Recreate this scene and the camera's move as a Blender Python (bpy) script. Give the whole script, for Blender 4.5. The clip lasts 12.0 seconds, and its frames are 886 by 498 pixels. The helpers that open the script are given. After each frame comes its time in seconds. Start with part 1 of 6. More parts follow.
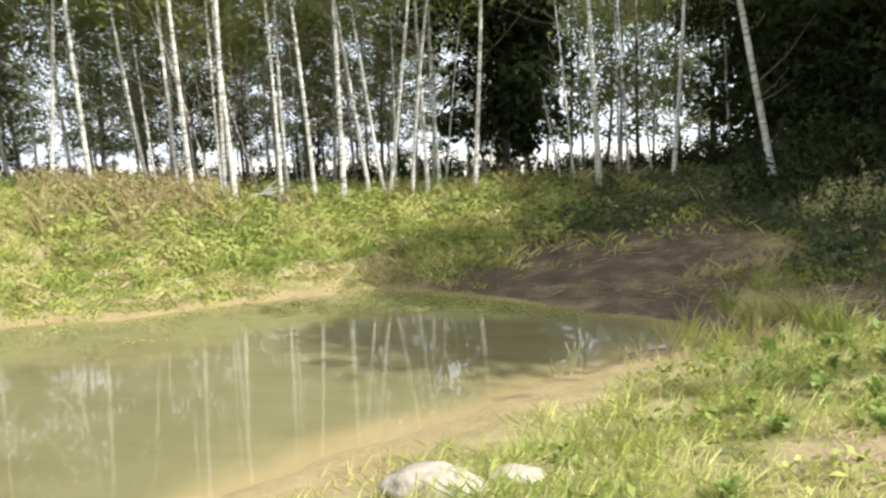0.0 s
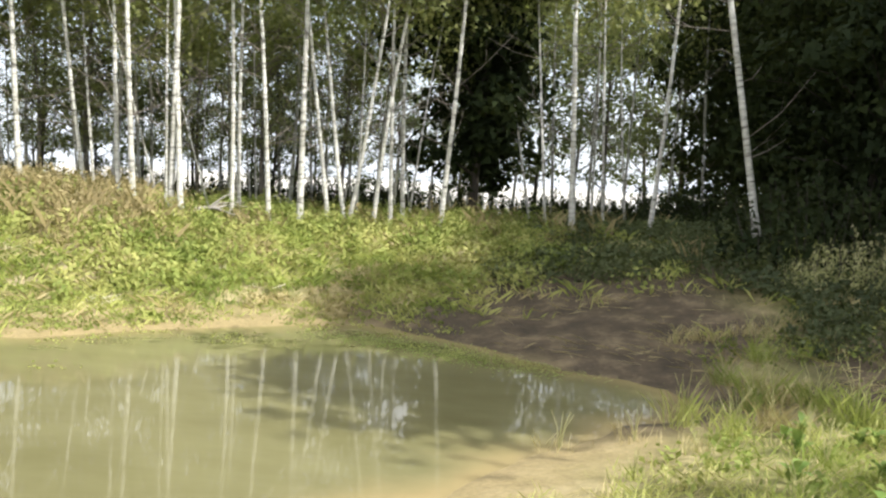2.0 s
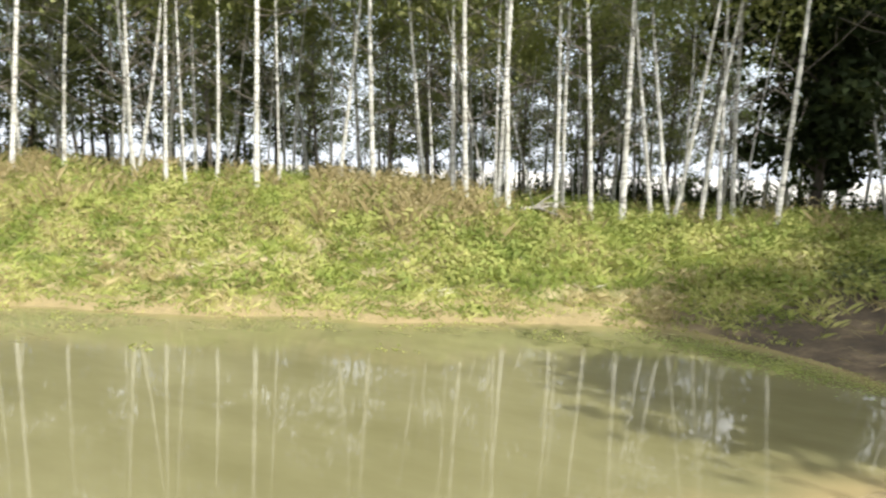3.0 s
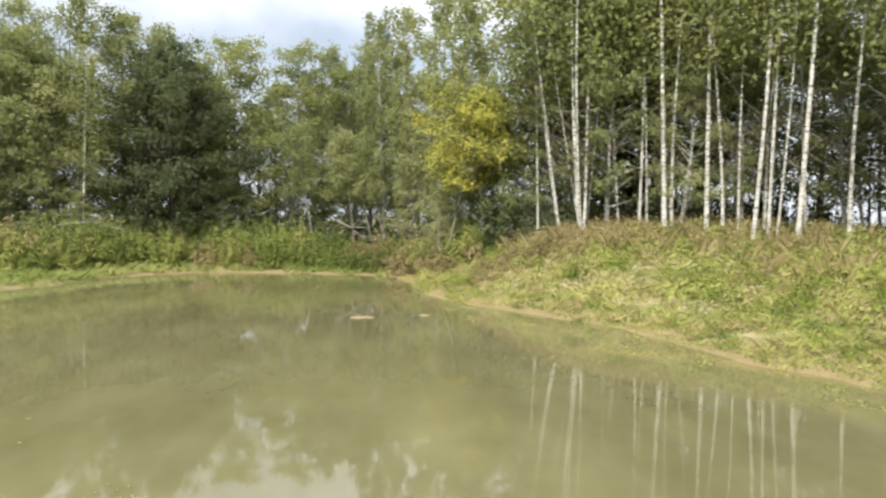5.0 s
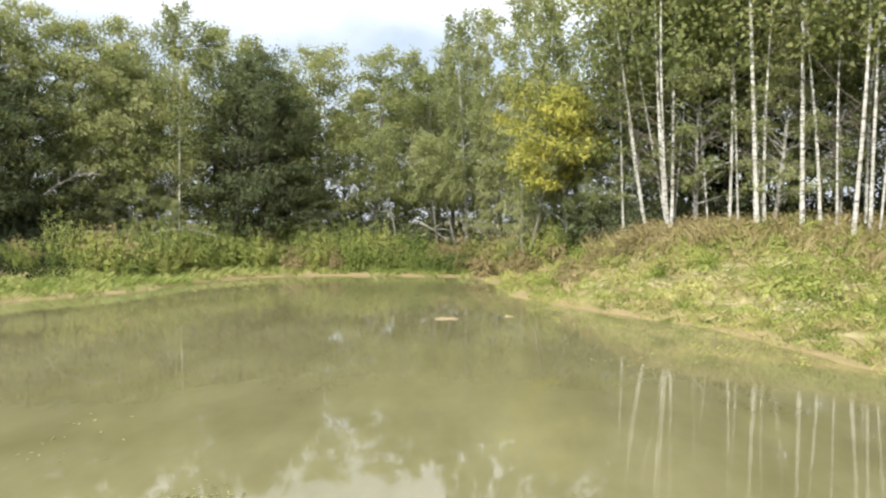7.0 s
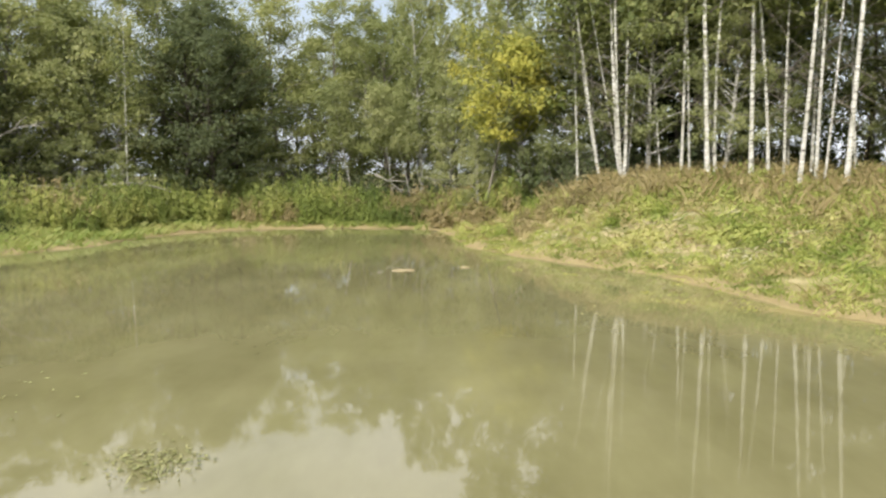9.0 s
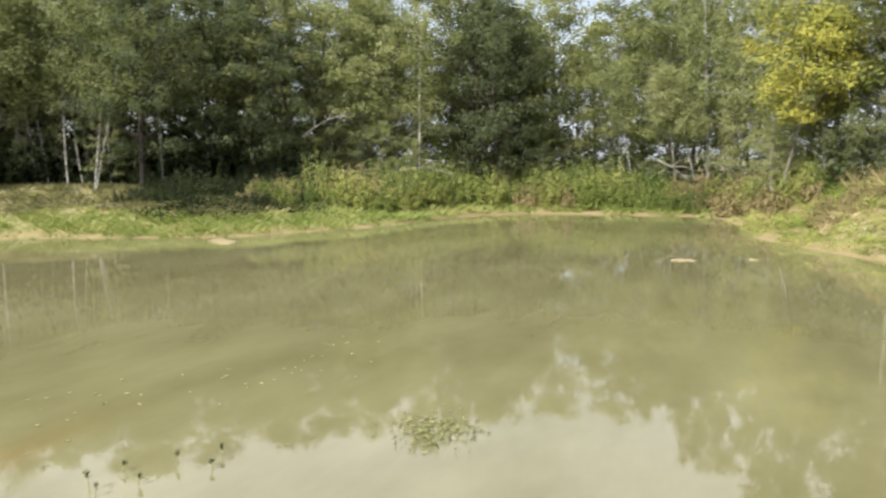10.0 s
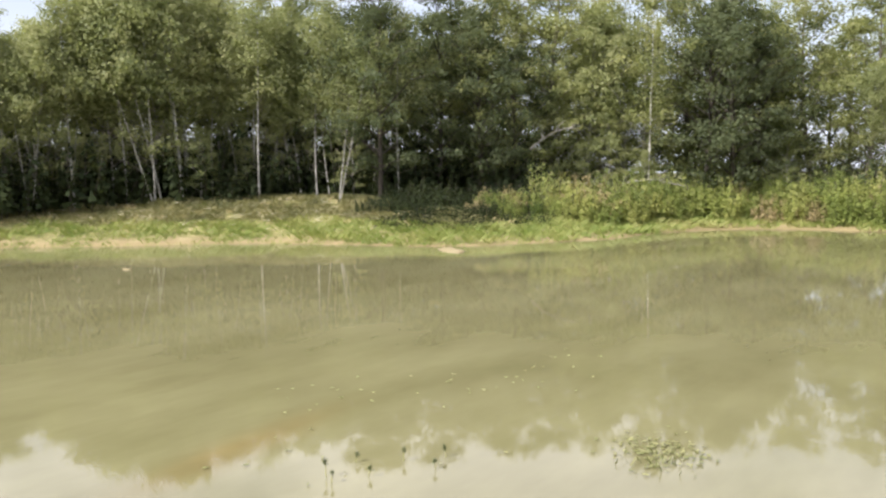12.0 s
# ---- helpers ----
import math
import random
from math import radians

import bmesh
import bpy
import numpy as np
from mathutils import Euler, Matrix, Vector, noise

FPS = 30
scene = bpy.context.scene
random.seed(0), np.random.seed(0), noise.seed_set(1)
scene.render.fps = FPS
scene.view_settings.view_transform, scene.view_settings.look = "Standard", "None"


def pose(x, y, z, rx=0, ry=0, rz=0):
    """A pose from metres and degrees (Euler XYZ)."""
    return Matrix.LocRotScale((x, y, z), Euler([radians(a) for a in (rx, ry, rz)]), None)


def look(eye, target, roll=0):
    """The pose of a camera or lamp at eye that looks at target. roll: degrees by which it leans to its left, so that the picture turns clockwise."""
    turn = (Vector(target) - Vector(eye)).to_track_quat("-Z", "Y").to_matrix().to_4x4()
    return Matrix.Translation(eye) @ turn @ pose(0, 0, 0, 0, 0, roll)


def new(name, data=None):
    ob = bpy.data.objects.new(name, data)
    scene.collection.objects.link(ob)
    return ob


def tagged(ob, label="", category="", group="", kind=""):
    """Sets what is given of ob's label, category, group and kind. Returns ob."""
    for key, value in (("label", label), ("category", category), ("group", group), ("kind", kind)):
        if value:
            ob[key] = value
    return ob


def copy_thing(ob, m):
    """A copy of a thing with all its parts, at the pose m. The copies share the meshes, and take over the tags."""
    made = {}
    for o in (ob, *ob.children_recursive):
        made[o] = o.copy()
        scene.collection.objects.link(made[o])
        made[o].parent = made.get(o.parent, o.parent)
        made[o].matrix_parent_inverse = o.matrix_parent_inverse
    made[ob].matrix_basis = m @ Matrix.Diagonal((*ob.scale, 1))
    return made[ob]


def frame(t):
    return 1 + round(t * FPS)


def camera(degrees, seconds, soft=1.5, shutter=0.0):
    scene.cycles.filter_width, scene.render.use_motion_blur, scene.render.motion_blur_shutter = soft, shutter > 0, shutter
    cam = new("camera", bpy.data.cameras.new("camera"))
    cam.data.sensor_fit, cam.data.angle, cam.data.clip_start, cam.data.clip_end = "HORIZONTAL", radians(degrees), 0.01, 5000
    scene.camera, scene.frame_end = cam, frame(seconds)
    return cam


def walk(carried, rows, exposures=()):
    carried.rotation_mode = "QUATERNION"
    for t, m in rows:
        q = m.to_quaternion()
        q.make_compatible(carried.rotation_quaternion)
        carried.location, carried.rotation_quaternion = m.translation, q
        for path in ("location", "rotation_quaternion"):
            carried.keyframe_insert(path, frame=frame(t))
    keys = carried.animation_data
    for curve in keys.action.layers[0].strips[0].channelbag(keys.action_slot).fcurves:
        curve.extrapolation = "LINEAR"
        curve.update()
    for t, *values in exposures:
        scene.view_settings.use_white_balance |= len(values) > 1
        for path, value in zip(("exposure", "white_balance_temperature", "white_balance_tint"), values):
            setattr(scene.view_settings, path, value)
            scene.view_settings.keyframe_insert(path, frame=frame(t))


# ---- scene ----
EXPOSURES = [(0.0, 0.60, 6500, 10), (0.5, 0.48, 6520, 10), (1.0, 0.58, 6500, 10), (1.5, 0.74, 6480, 10), (2.0, 0.66, 6480, 10), (3.0, 0.56, 6500, 10), (5.0, 0.20, 6600, 10),
             (7.0, 0.36, 6500, 10), (9.0, 0.24, 6680, 10), (9.5, 0.27, 6620, 10), (10.5, 0.42, 6450, 13), (12.0, 0.48, 6400, 16)]
cam = camera(59.38, 12.0, soft=2.4, shutter=0.16)
PATH = [
    (0.0, pose(0.495, -0.935, 2.039, 82.70, 2.38, 14.92)),
    (0.5, pose(0.328, -0.668, 1.977, 83.34, -1.45, 7.13)),
    (1.0, pose(0.242, -0.282, 1.964, 85.22, -4.30, 4.90)),
    (1.5, pose(0.000, -0.000, 2.000, 84.43, -3.15, 11.39)),
    (2.0, pose(0.000, -0.000, 2.000, 85.02, -2.90, 11.59)),
    (2.5, pose(0.000, -0.000, 2.000, 85.86, -2.94, 17.50)),
    (3.0, pose(0.000, -0.000, 2.000, 84.05, -1.83, 34.99)),
    (3.2, pose(0.000, -0.000, 2.000, 84.50, -1.96, 38.91)),
    (4.8, pose(0.000, -0.000, 2.000, 88.40, -1.00, 84.76)),
    (5.0, pose(0.000, -0.000, 2.000, 87.85, -0.97, 88.42)),
    (5.5, pose(0.000, -0.000, 2.000, 88.14, -0.45, 97.04)),
    (6.0, pose(0.000, -0.000, 2.000, 87.58, -0.16, 98.20)),
    (6.5, pose(0.000, -0.000, 2.000, 88.22, 0.04, 95.60)),
    (7.0, pose(0.000, -0.000, 2.000, 87.89, 0.10, 94.50)),
    (7.2, pose(0.000, -0.000, 2.000, 87.82, 0.10, 93.24)),
    (8.8, pose(0.000, -0.000, 2.000, 85.57, 0.23, 89.07)),
    (9.0, pose(0.000, -0.000, 2.000, 84.30, 0.49, 91.22)),
    (9.4, pose(0.000, -0.000, 2.000, 83.99, 0.00, 97.06)),
    (9.5, pose(0.000, -0.000, 2.000, 84.42, 0.36, 99.90)),
    (10.0, pose(0.000, -0.000, 2.000, 83.44, 0.59, 111.51)),
    (10.5, pose(0.000, -0.000, 2.000, 84.11, 0.48, 121.53)),
    (11.0, pose(0.000, -0.000, 2.000, 84.29, 0.82, 128.79)),
    (11.5, pose(0.000, -0.000, 2.000, 84.26, 0.79, 131.02)),
    (12.0, pose(0.000, -0.000, 2.000, 84.50, 0.79, 128.01)),
]
walk(cam, PATH, EXPOSURES)

# ---- world, sun ----
CLOUD_TURN = 60.0
SUN_AZ, SUN_EL = -108.0, 42.0        # azimuth counted to the left of +y
sun_vec = Vector((-math.sin(radians(SUN_AZ)) * math.cos(radians(SUN_EL)),
                  math.cos(radians(SUN_AZ)) * math.cos(radians(SUN_EL)), math.sin(radians(SUN_EL))))
sun_data = bpy.data.lights.new("sun", "SUN")
sun_data.energy, sun_data.angle, sun_data.color = 5.0, radians(0.6), (1.0, 0.97, 0.88)
sun = new("sun", sun_data)
sun.matrix_world = look((0, 0, 60), Vector((0, 0, 60)) - sun_vec)

world = bpy.data.worlds.new("sky")
scene.world = world
world.use_nodes = True
wn, wl = world.node_tree.nodes, world.node_tree.links
wn.clear()
w_out = wn.new("ShaderNodeOutputWorld")
w_bg = wn.new("ShaderNodeBackground")
w_bg.inputs["Strength"].default_value = 0.12
w_sky = wn.new("ShaderNodeTexSky")
w_sky.sky_type, w_sky.sun_disc = "NISHITA", False
w_sky.sun_elevation, w_sky.sun_rotation = radians(SUN_EL), radians(-SUN_AZ)
w_sky.air_density, w_sky.dust_density = 1.0, 2.0
w_tc = wn.new("ShaderNodeTexCoord")
w_no = wn.new("ShaderNodeTexNoise")
w_no.inputs["Scale"].default_value, w_no.inputs["Detail"].default_value = 2.2, 6.0
w_no.inputs["Roughness"].default_value = 0.55
w_rp = wn.new("ShaderNodeValToRGB")
w_rp.color_ramp.elements[0].position, w_rp.color_ramp.elements[1].position = 0.31, 0.50
w_mx = wn.new("ShaderNodeMix")
w_mx.data_type = "RGBA"
w_mx.inputs["B"].default_value = (14.5, 14.4, 14.6, 1)
w_map = wn.new("ShaderNodeMapping")
w_map.inputs["Rotation"].default_value = (0, 0, radians(CLOUD_TURN))
w_map.inputs["Scale"].default_value = (1, 1, 1.6)
wl.new(w_tc.outputs["Generated"], w_map.inputs["Vector"])
wl.new(w_map.outputs["Vector"], w_no.inputs["Vector"])
wl.new(w_no.outputs["Fac"], w_rp.inputs["Fac"])
w_sep = wn.new("ShaderNodeSeparateXYZ")
wl.new(w_tc.outputs["Generated"], w_sep.inputs[0])
w_hz = wn.new("ShaderNodeMapRange")          # haze thickens towards the horizon all round
w_hz.inputs["From Min"].default_value, w_hz.inputs["From Max"].default_value = 0.02, 0.30
w_hz.inputs["To Min"].default_value, w_hz.inputs["To Max"].default_value = 0.95, 0.15
wl.new(w_sep.outputs["Z"], w_hz.inputs["Value"])
w_hx = wn.new("ShaderNodeMix")
w_hx.data_type = "RGBA"
w_hx.inputs["B"].default_value = (6.6, 7.1, 7.8, 1)
wl.new(w_hz.outputs["Result"], w_hx.inputs["Factor"])
wl.new(w_sky.outputs["Color"], w_hx.inputs["A"])
w_vl = wn.new("ShaderNodeValToRGB")          # the haze veils low clouds, and the zenith is clearer
w_vl.color_ramp.elements[0].position, w_vl.color_ramp.elements[0].color = 0.20, (0.05, 0.05, 0.05, 1)
w_vl.color_ramp.elements[1].position, w_vl.color_ramp.elements[1].color = 0.90, (0.45, 0.45, 0.45, 1)
for at, amount in ((0.29, 0.75), (0.36, 1.0), (0.55, 1.0)):
    w_vl.color_ramp.elements.new(at).color = (amount, amount, amount, 1)
wl.new(w_sep.outputs["Z"], w_vl.inputs["Fac"])
w_cf = wn.new("ShaderNodeMath")
w_cf.operation = "MULTIPLY"
wl.new(w_rp.outputs["Color"], w_cf.inputs[0])
wl.new(w_vl.outputs["Color"], w_cf.inputs[1])
wl.new(w_cf.outputs[0], w_mx.inputs["Factor"])
wl.new(w_hx.outputs["Result"], w_mx.inputs["A"])
wl.new(w_mx.outputs["Result"], w_bg.inputs["Color"])
wl.new(w_bg.outputs["Background"], w_out.inputs["Surface"])


# ---- materials ----
def nodes(name):
    m = bpy.data.materials.new(name)
    m.use_nodes = True
    nt = m.node_tree
    return m, nt.nodes, nt.links, nt.nodes["Principled BSDF"]


def ramp(nn, stops):
    r = nn.new("ShaderNodeValToRGB")
    el = r.color_ramp.elements
    while len(el) < len(stops):
        el.new(0.5)
    for e, (p, c) in zip(el, stops):
        e.position, e.color = p, (*c, 1)
    return r


def noise_node(nn, ll, scale, detail=4.0, rough=0.55, vector=None):
    n = nn.new("ShaderNodeTexNoise")
    n.inputs["Scale"].default_value, n.inputs["Detail"].default_value = scale, detail
    n.inputs["Roughness"].default_value = rough
    if vector is None:
        tc = nn.new("ShaderNodeTexCoord")
        vector = tc.outputs["Object"]
    ll.new(vector, n.inputs["Vector"])
    return n


def mix_colour(nn, ll, fac, a, b, blend="MIX"):
    m = nn.new("ShaderNodeMix")
    m.data_type, m.blend_type = "RGBA", blend
    for sock, v in ((m.inputs["Factor"], fac), (m.inputs["A"], a), (m.inputs["B"], b)):
        if isinstance(v, (int, float)):
            sock.default_value = v
        elif isinstance(v, tuple):
            sock.default_value = (*v, 1)
        else:
            ll.new(v, sock)
    return m.outputs["Result"]


def bump(nn, ll, bsdf, height, strength, distance):
    b = nn.new("ShaderNodeBump")
    b.inputs["Strength"].default_value, b.inputs["Distance"].default_value = strength, distance
    ll.new(height, b.inputs["Height"])
    ll.new(b.outputs["Normal"], bsdf.inputs["Normal"])


def leaf_material(name, stops, through_light=0.35, tree_spread=0.25, rough=0.5, patch_scale=0.55, patch_gain=1.1, gloss=0.3, leafwise=0.42):
    """Leaves or blades: colour varies leaf by leaf and plant by plant, and some light passes through."""
    m, nn, ll, bsdf = nodes(name)
    geo = nn.new("ShaderNodeNewGeometry")
    obj = nn.new("ShaderNodeObjectInfo")
    add = nn.new("ShaderNodeMath")
    add.operation = "MULTIPLY_ADD"
    add.inputs[1].default_value, add.inputs[2].default_value = tree_spread, -tree_spread / 2
    ll.new(obj.outputs["Random"], add.inputs[0])
    patch = noise_node(nn, ll, patch_scale, 3.0, 0.6, geo.outputs["Position"])
    add2 = nn.new("ShaderNodeMath")
    add2.operation = "MULTIPLY_ADD"
    add2.inputs[1].default_value = leafwise
    ll.new(geo.outputs["Random Per Island"], add2.inputs[0])
    ll.new(add.outputs[0], add2.inputs[2])
    add3 = nn.new("ShaderNodeMath")
    add3.operation = "MULTIPLY_ADD"
    add3.inputs[1].default_value = patch_gain
    ll.new(patch.outputs["Fac"], add3.inputs[0])
    sub = nn.new("ShaderNodeMath")
    sub.operation = "SUBTRACT"
    sub.inputs[1].default_value = patch_gain / 2 - 0.5 + leafwise / 2
    ll.new(add2.outputs[0], sub.inputs[0])
    ll.new(sub.outputs[0], add3.inputs[2])
    r = ramp(nn, stops)
    ll.new(add3.outputs[0], r.inputs["Fac"])
    bsdf.inputs["Roughness"].default_value = rough
    bsdf.inputs["Specular IOR Level"].default_value = gloss
    ll.new(r.outputs["Color"], bsdf.inputs["Base Color"])
    tr = nn.new("ShaderNodeBsdfTranslucent")
    ll.new(mix_colour(nn, ll, 0.5, r.outputs["Color"], (0.28, 0.32, 0.07)), tr.inputs["Color"])
    mx = nn.new("ShaderNodeMixShader")
    mx.inputs[0].default_value = through_light
    ll.new(bsdf.outputs[0], mx.inputs[1])
    ll.new(tr.outputs[0], mx.inputs[2])
    ll.new(mx.outputs[0], nn["Material Output"].inputs["Surface"])
    return m


LEAF_BIRCH = leaf_material("birch_leaf", [(0.12, (0.135, 0.172, 0.068)), (0.5, (0.275, 0.305, 0.120)), (0.9, (0.45, 0.44, 0.20))], 0.52, gloss=0.2)
LEAF_WOOD = leaf_material("wood_leaf", [(0.12, (0.115, 0.142, 0.058)), (0.5, (0.240, 0.265, 0.102)), (0.9, (0.41, 0.41, 0.18))], 0.45, gloss=0.2)
# near-black leaf tone with the shade under the trees put into the colour
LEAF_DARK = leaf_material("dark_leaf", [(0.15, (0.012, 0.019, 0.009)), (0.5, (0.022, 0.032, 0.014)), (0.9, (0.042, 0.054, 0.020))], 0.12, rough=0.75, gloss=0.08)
# dark leaf tone that carries the dimness inside the wood and grove
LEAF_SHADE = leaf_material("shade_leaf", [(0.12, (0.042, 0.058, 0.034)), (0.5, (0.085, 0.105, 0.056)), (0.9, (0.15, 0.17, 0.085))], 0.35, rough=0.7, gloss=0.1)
# lighter leaf tone, also used to put sun on the left wood's crowns
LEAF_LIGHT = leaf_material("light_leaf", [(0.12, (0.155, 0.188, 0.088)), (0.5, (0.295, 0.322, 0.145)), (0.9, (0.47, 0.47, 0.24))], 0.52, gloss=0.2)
LEAF_YELLOW = leaf_material("yellow_leaf", [(0.1, (0.16, 0.21, 0.06)), (0.45, (0.36, 0.36, 0.085)), (0.9, (0.56, 0.50, 0.11))], 0.4, patch_gain=1.9, gloss=0.15)
LEAF_POND = leaf_material("pondweed_leaf", [(0.15, (0.13, 0.15, 0.05)), (0.5, (0.25, 0.25, 0.10)), (0.9, (0.44, 0.42, 0.21))], 0.2)
LEAF_BUSH = leaf_material("bush_leaf", [(0.15, (0.115, 0.165, 0.045)), (0.5, (0.245, 0.295, 0.080)), (0.9, (0.41, 0.41, 0.135))], 0.4, 0.6, gloss=0.15, leafwise=0.26)
LEAF_WEED = leaf_material("weed_leaf", [(0.15, (0.12, 0.170, 0.034)), (0.5, (0.300, 0.348, 0.098)), (0.9, (0.52, 0.51, 0.19))], 0.4, patch_scale=1.15, patch_gain=2.2, gloss=0.15, leafwise=0.2)
LEAF_PLUME = leaf_material("plume_leaf", [(0.15, (0.34, 0.36, 0.15)), (0.5, (0.52, 0.51, 0.25)), (0.9, (0.66, 0.62, 0.38))], 0.4, gloss=0.15)
GRASS = leaf_material("grass_blade", [(0.15, (0.20, 0.27, 0.06)), (0.5, (0.38, 0.425, 0.115)), (0.9, (0.60, 0.57, 0.235))], 0.4, patch_scale=1.15, patch_gain=2.2, gloss=0.15, leafwise=0.25)
GRASS_FRESH = leaf_material("fresh_grass_blade", [(0.15, (0.13, 0.20, 0.04)), (0.5, (0.25, 0.31, 0.08)), (0.9, (0.42, 0.40, 0.16))], 0.4)
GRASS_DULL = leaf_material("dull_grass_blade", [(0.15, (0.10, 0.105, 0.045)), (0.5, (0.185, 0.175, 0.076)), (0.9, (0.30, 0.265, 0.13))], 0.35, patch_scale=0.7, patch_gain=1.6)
GRASS_DRY = leaf_material("dry_grass_blade", [(0.15, (0.28, 0.23, 0.10)), (0.5, (0.46, 0.38, 0.19)), (0.9, (0.62, 0.54, 0.32))], 0.3)
WEED_RUST = leaf_material("rust_weed", [(0.15, (0.19, 0.165, 0.07)), (0.5, (0.33, 0.26, 0.13)), (0.9, (0.44, 0.37, 0.20))], 0.35)


def bark_birch():
    m, nn, ll, bsdf = nodes("birch_bark")
    tc = nn.new("ShaderNodeTexCoord")
    mp = nn.new("ShaderNodeMapping")
    mp.inputs["Scale"].default_value = (2.0, 2.0, 9.0)
    ll.new(tc.outputs["Object"], mp.inputs["Vector"])
    n1 = noise_node(nn, ll, 1.6, 5.0, 0.65, mp.outputs["Vector"])
    r1 = ramp(nn, [(0.34, (0.09, 0.083, 0.075)), (0.46, (0.55, 0.54, 0.51)), (0.66, (0.79, 0.79, 0.77))])
    ll.new(n1.outputs["Fac"], r1.inputs["Fac"])
    n2 = noise_node(nn, ll, 0.9, 3.0, 0.5)
    r2 = ramp(nn, [(0.35, (0.66, 0.65, 0.60)), (0.65, (1.0, 1.0, 1.0))])
    ll.new(n2.outputs["Fac"], r2.inputs["Fac"])
    ll.new(mix_colour(nn, ll, 1.0, r1.outputs["Color"], r2.outputs["Color"], "MULTIPLY"), bsdf.inputs["Base Color"])
    bsdf.inputs["Roughness"].default_value = 0.7
    bump(nn, ll, bsdf, n1.outputs["Fac"], 0.4, 0.02)
    return m


def plain(name, stops, scale, rough=0.85, bump_strength=0.5, bump_distance=0.02, stretch=(1, 1, 1)):
    m, nn, ll, bsdf = nodes(name)
    tc = nn.new("ShaderNodeTexCoord")
    mp = nn.new("ShaderNodeMapping")
    mp.inputs["Scale"].default_value = stretch
    ll.new(tc.outputs["Object"], mp.inputs["Vector"])
    n = noise_node(nn, ll, scale, 6.0, 0.65, mp.outputs["Vector"])
    r = ramp(nn, stops)
    ll.new(n.outputs["Fac"], r.inputs["Fac"])
    ll.new(r.outputs["Color"], bsdf.inputs["Base Color"])
    bsdf.inputs["Roughness"].default_value = rough
    bump(nn, ll, bsdf, n.outputs["Fac"], bump_strength, bump_distance)
    return m


BARK_BIRCH = bark_birch()
BARK_GREY = plain("grey_bark", [(0.3, (0.07, 0.06, 0.05)), (0.55, (0.20, 0.18, 0.15)), (0.75, (0.36, 0.33, 0.29))], 3.0, stretch=(4, 4, 1))
BARK_PALE = plain("pale_grey_bark", [(0.32, (0.09, 0.085, 0.076)), (0.48, (0.31, 0.30, 0.275)), (0.70, (0.54, 0.525, 0.495))], 2.5, stretch=(2, 2, 3))
BARK_DARK = plain("dark_bark", [(0.3, (0.025, 0.02, 0.016)), (0.7, (0.09, 0.075, 0.06))], 3.0, stretch=(4, 4, 1))
BARK_TWIG = plain("twig_bark", [(0.3, (0.085, 0.070, 0.058)), (0.7, (0.24, 0.21, 0.18))], 6.0, stretch=(3, 3, 1))
DEAD_WOOD = plain("dead_wood", [(0.3, (0.20, 0.185, 0.16)), (0.7, (0.42, 0.395, 0.35))], 5.0, stretch=(4, 4, 1))
STONE = plain("pale_stone", [(0.3, (0.22, 0.19, 0.15)), (0.5, (0.36, 0.32, 0.26)), (0.75, (0.50, 0.46, 0.40))], 9.0)
MUD = plain("mud", [(0.3, (0.20, 0.16, 0.08)), (0.7, (0.36, 0.30, 0.17))], 4.0, 0.6)
STEM = plain("plant_stem", [(0.3, (0.24, 0.25, 0.10)), (0.7, (0.46, 0.42, 0.20))], 8.0)


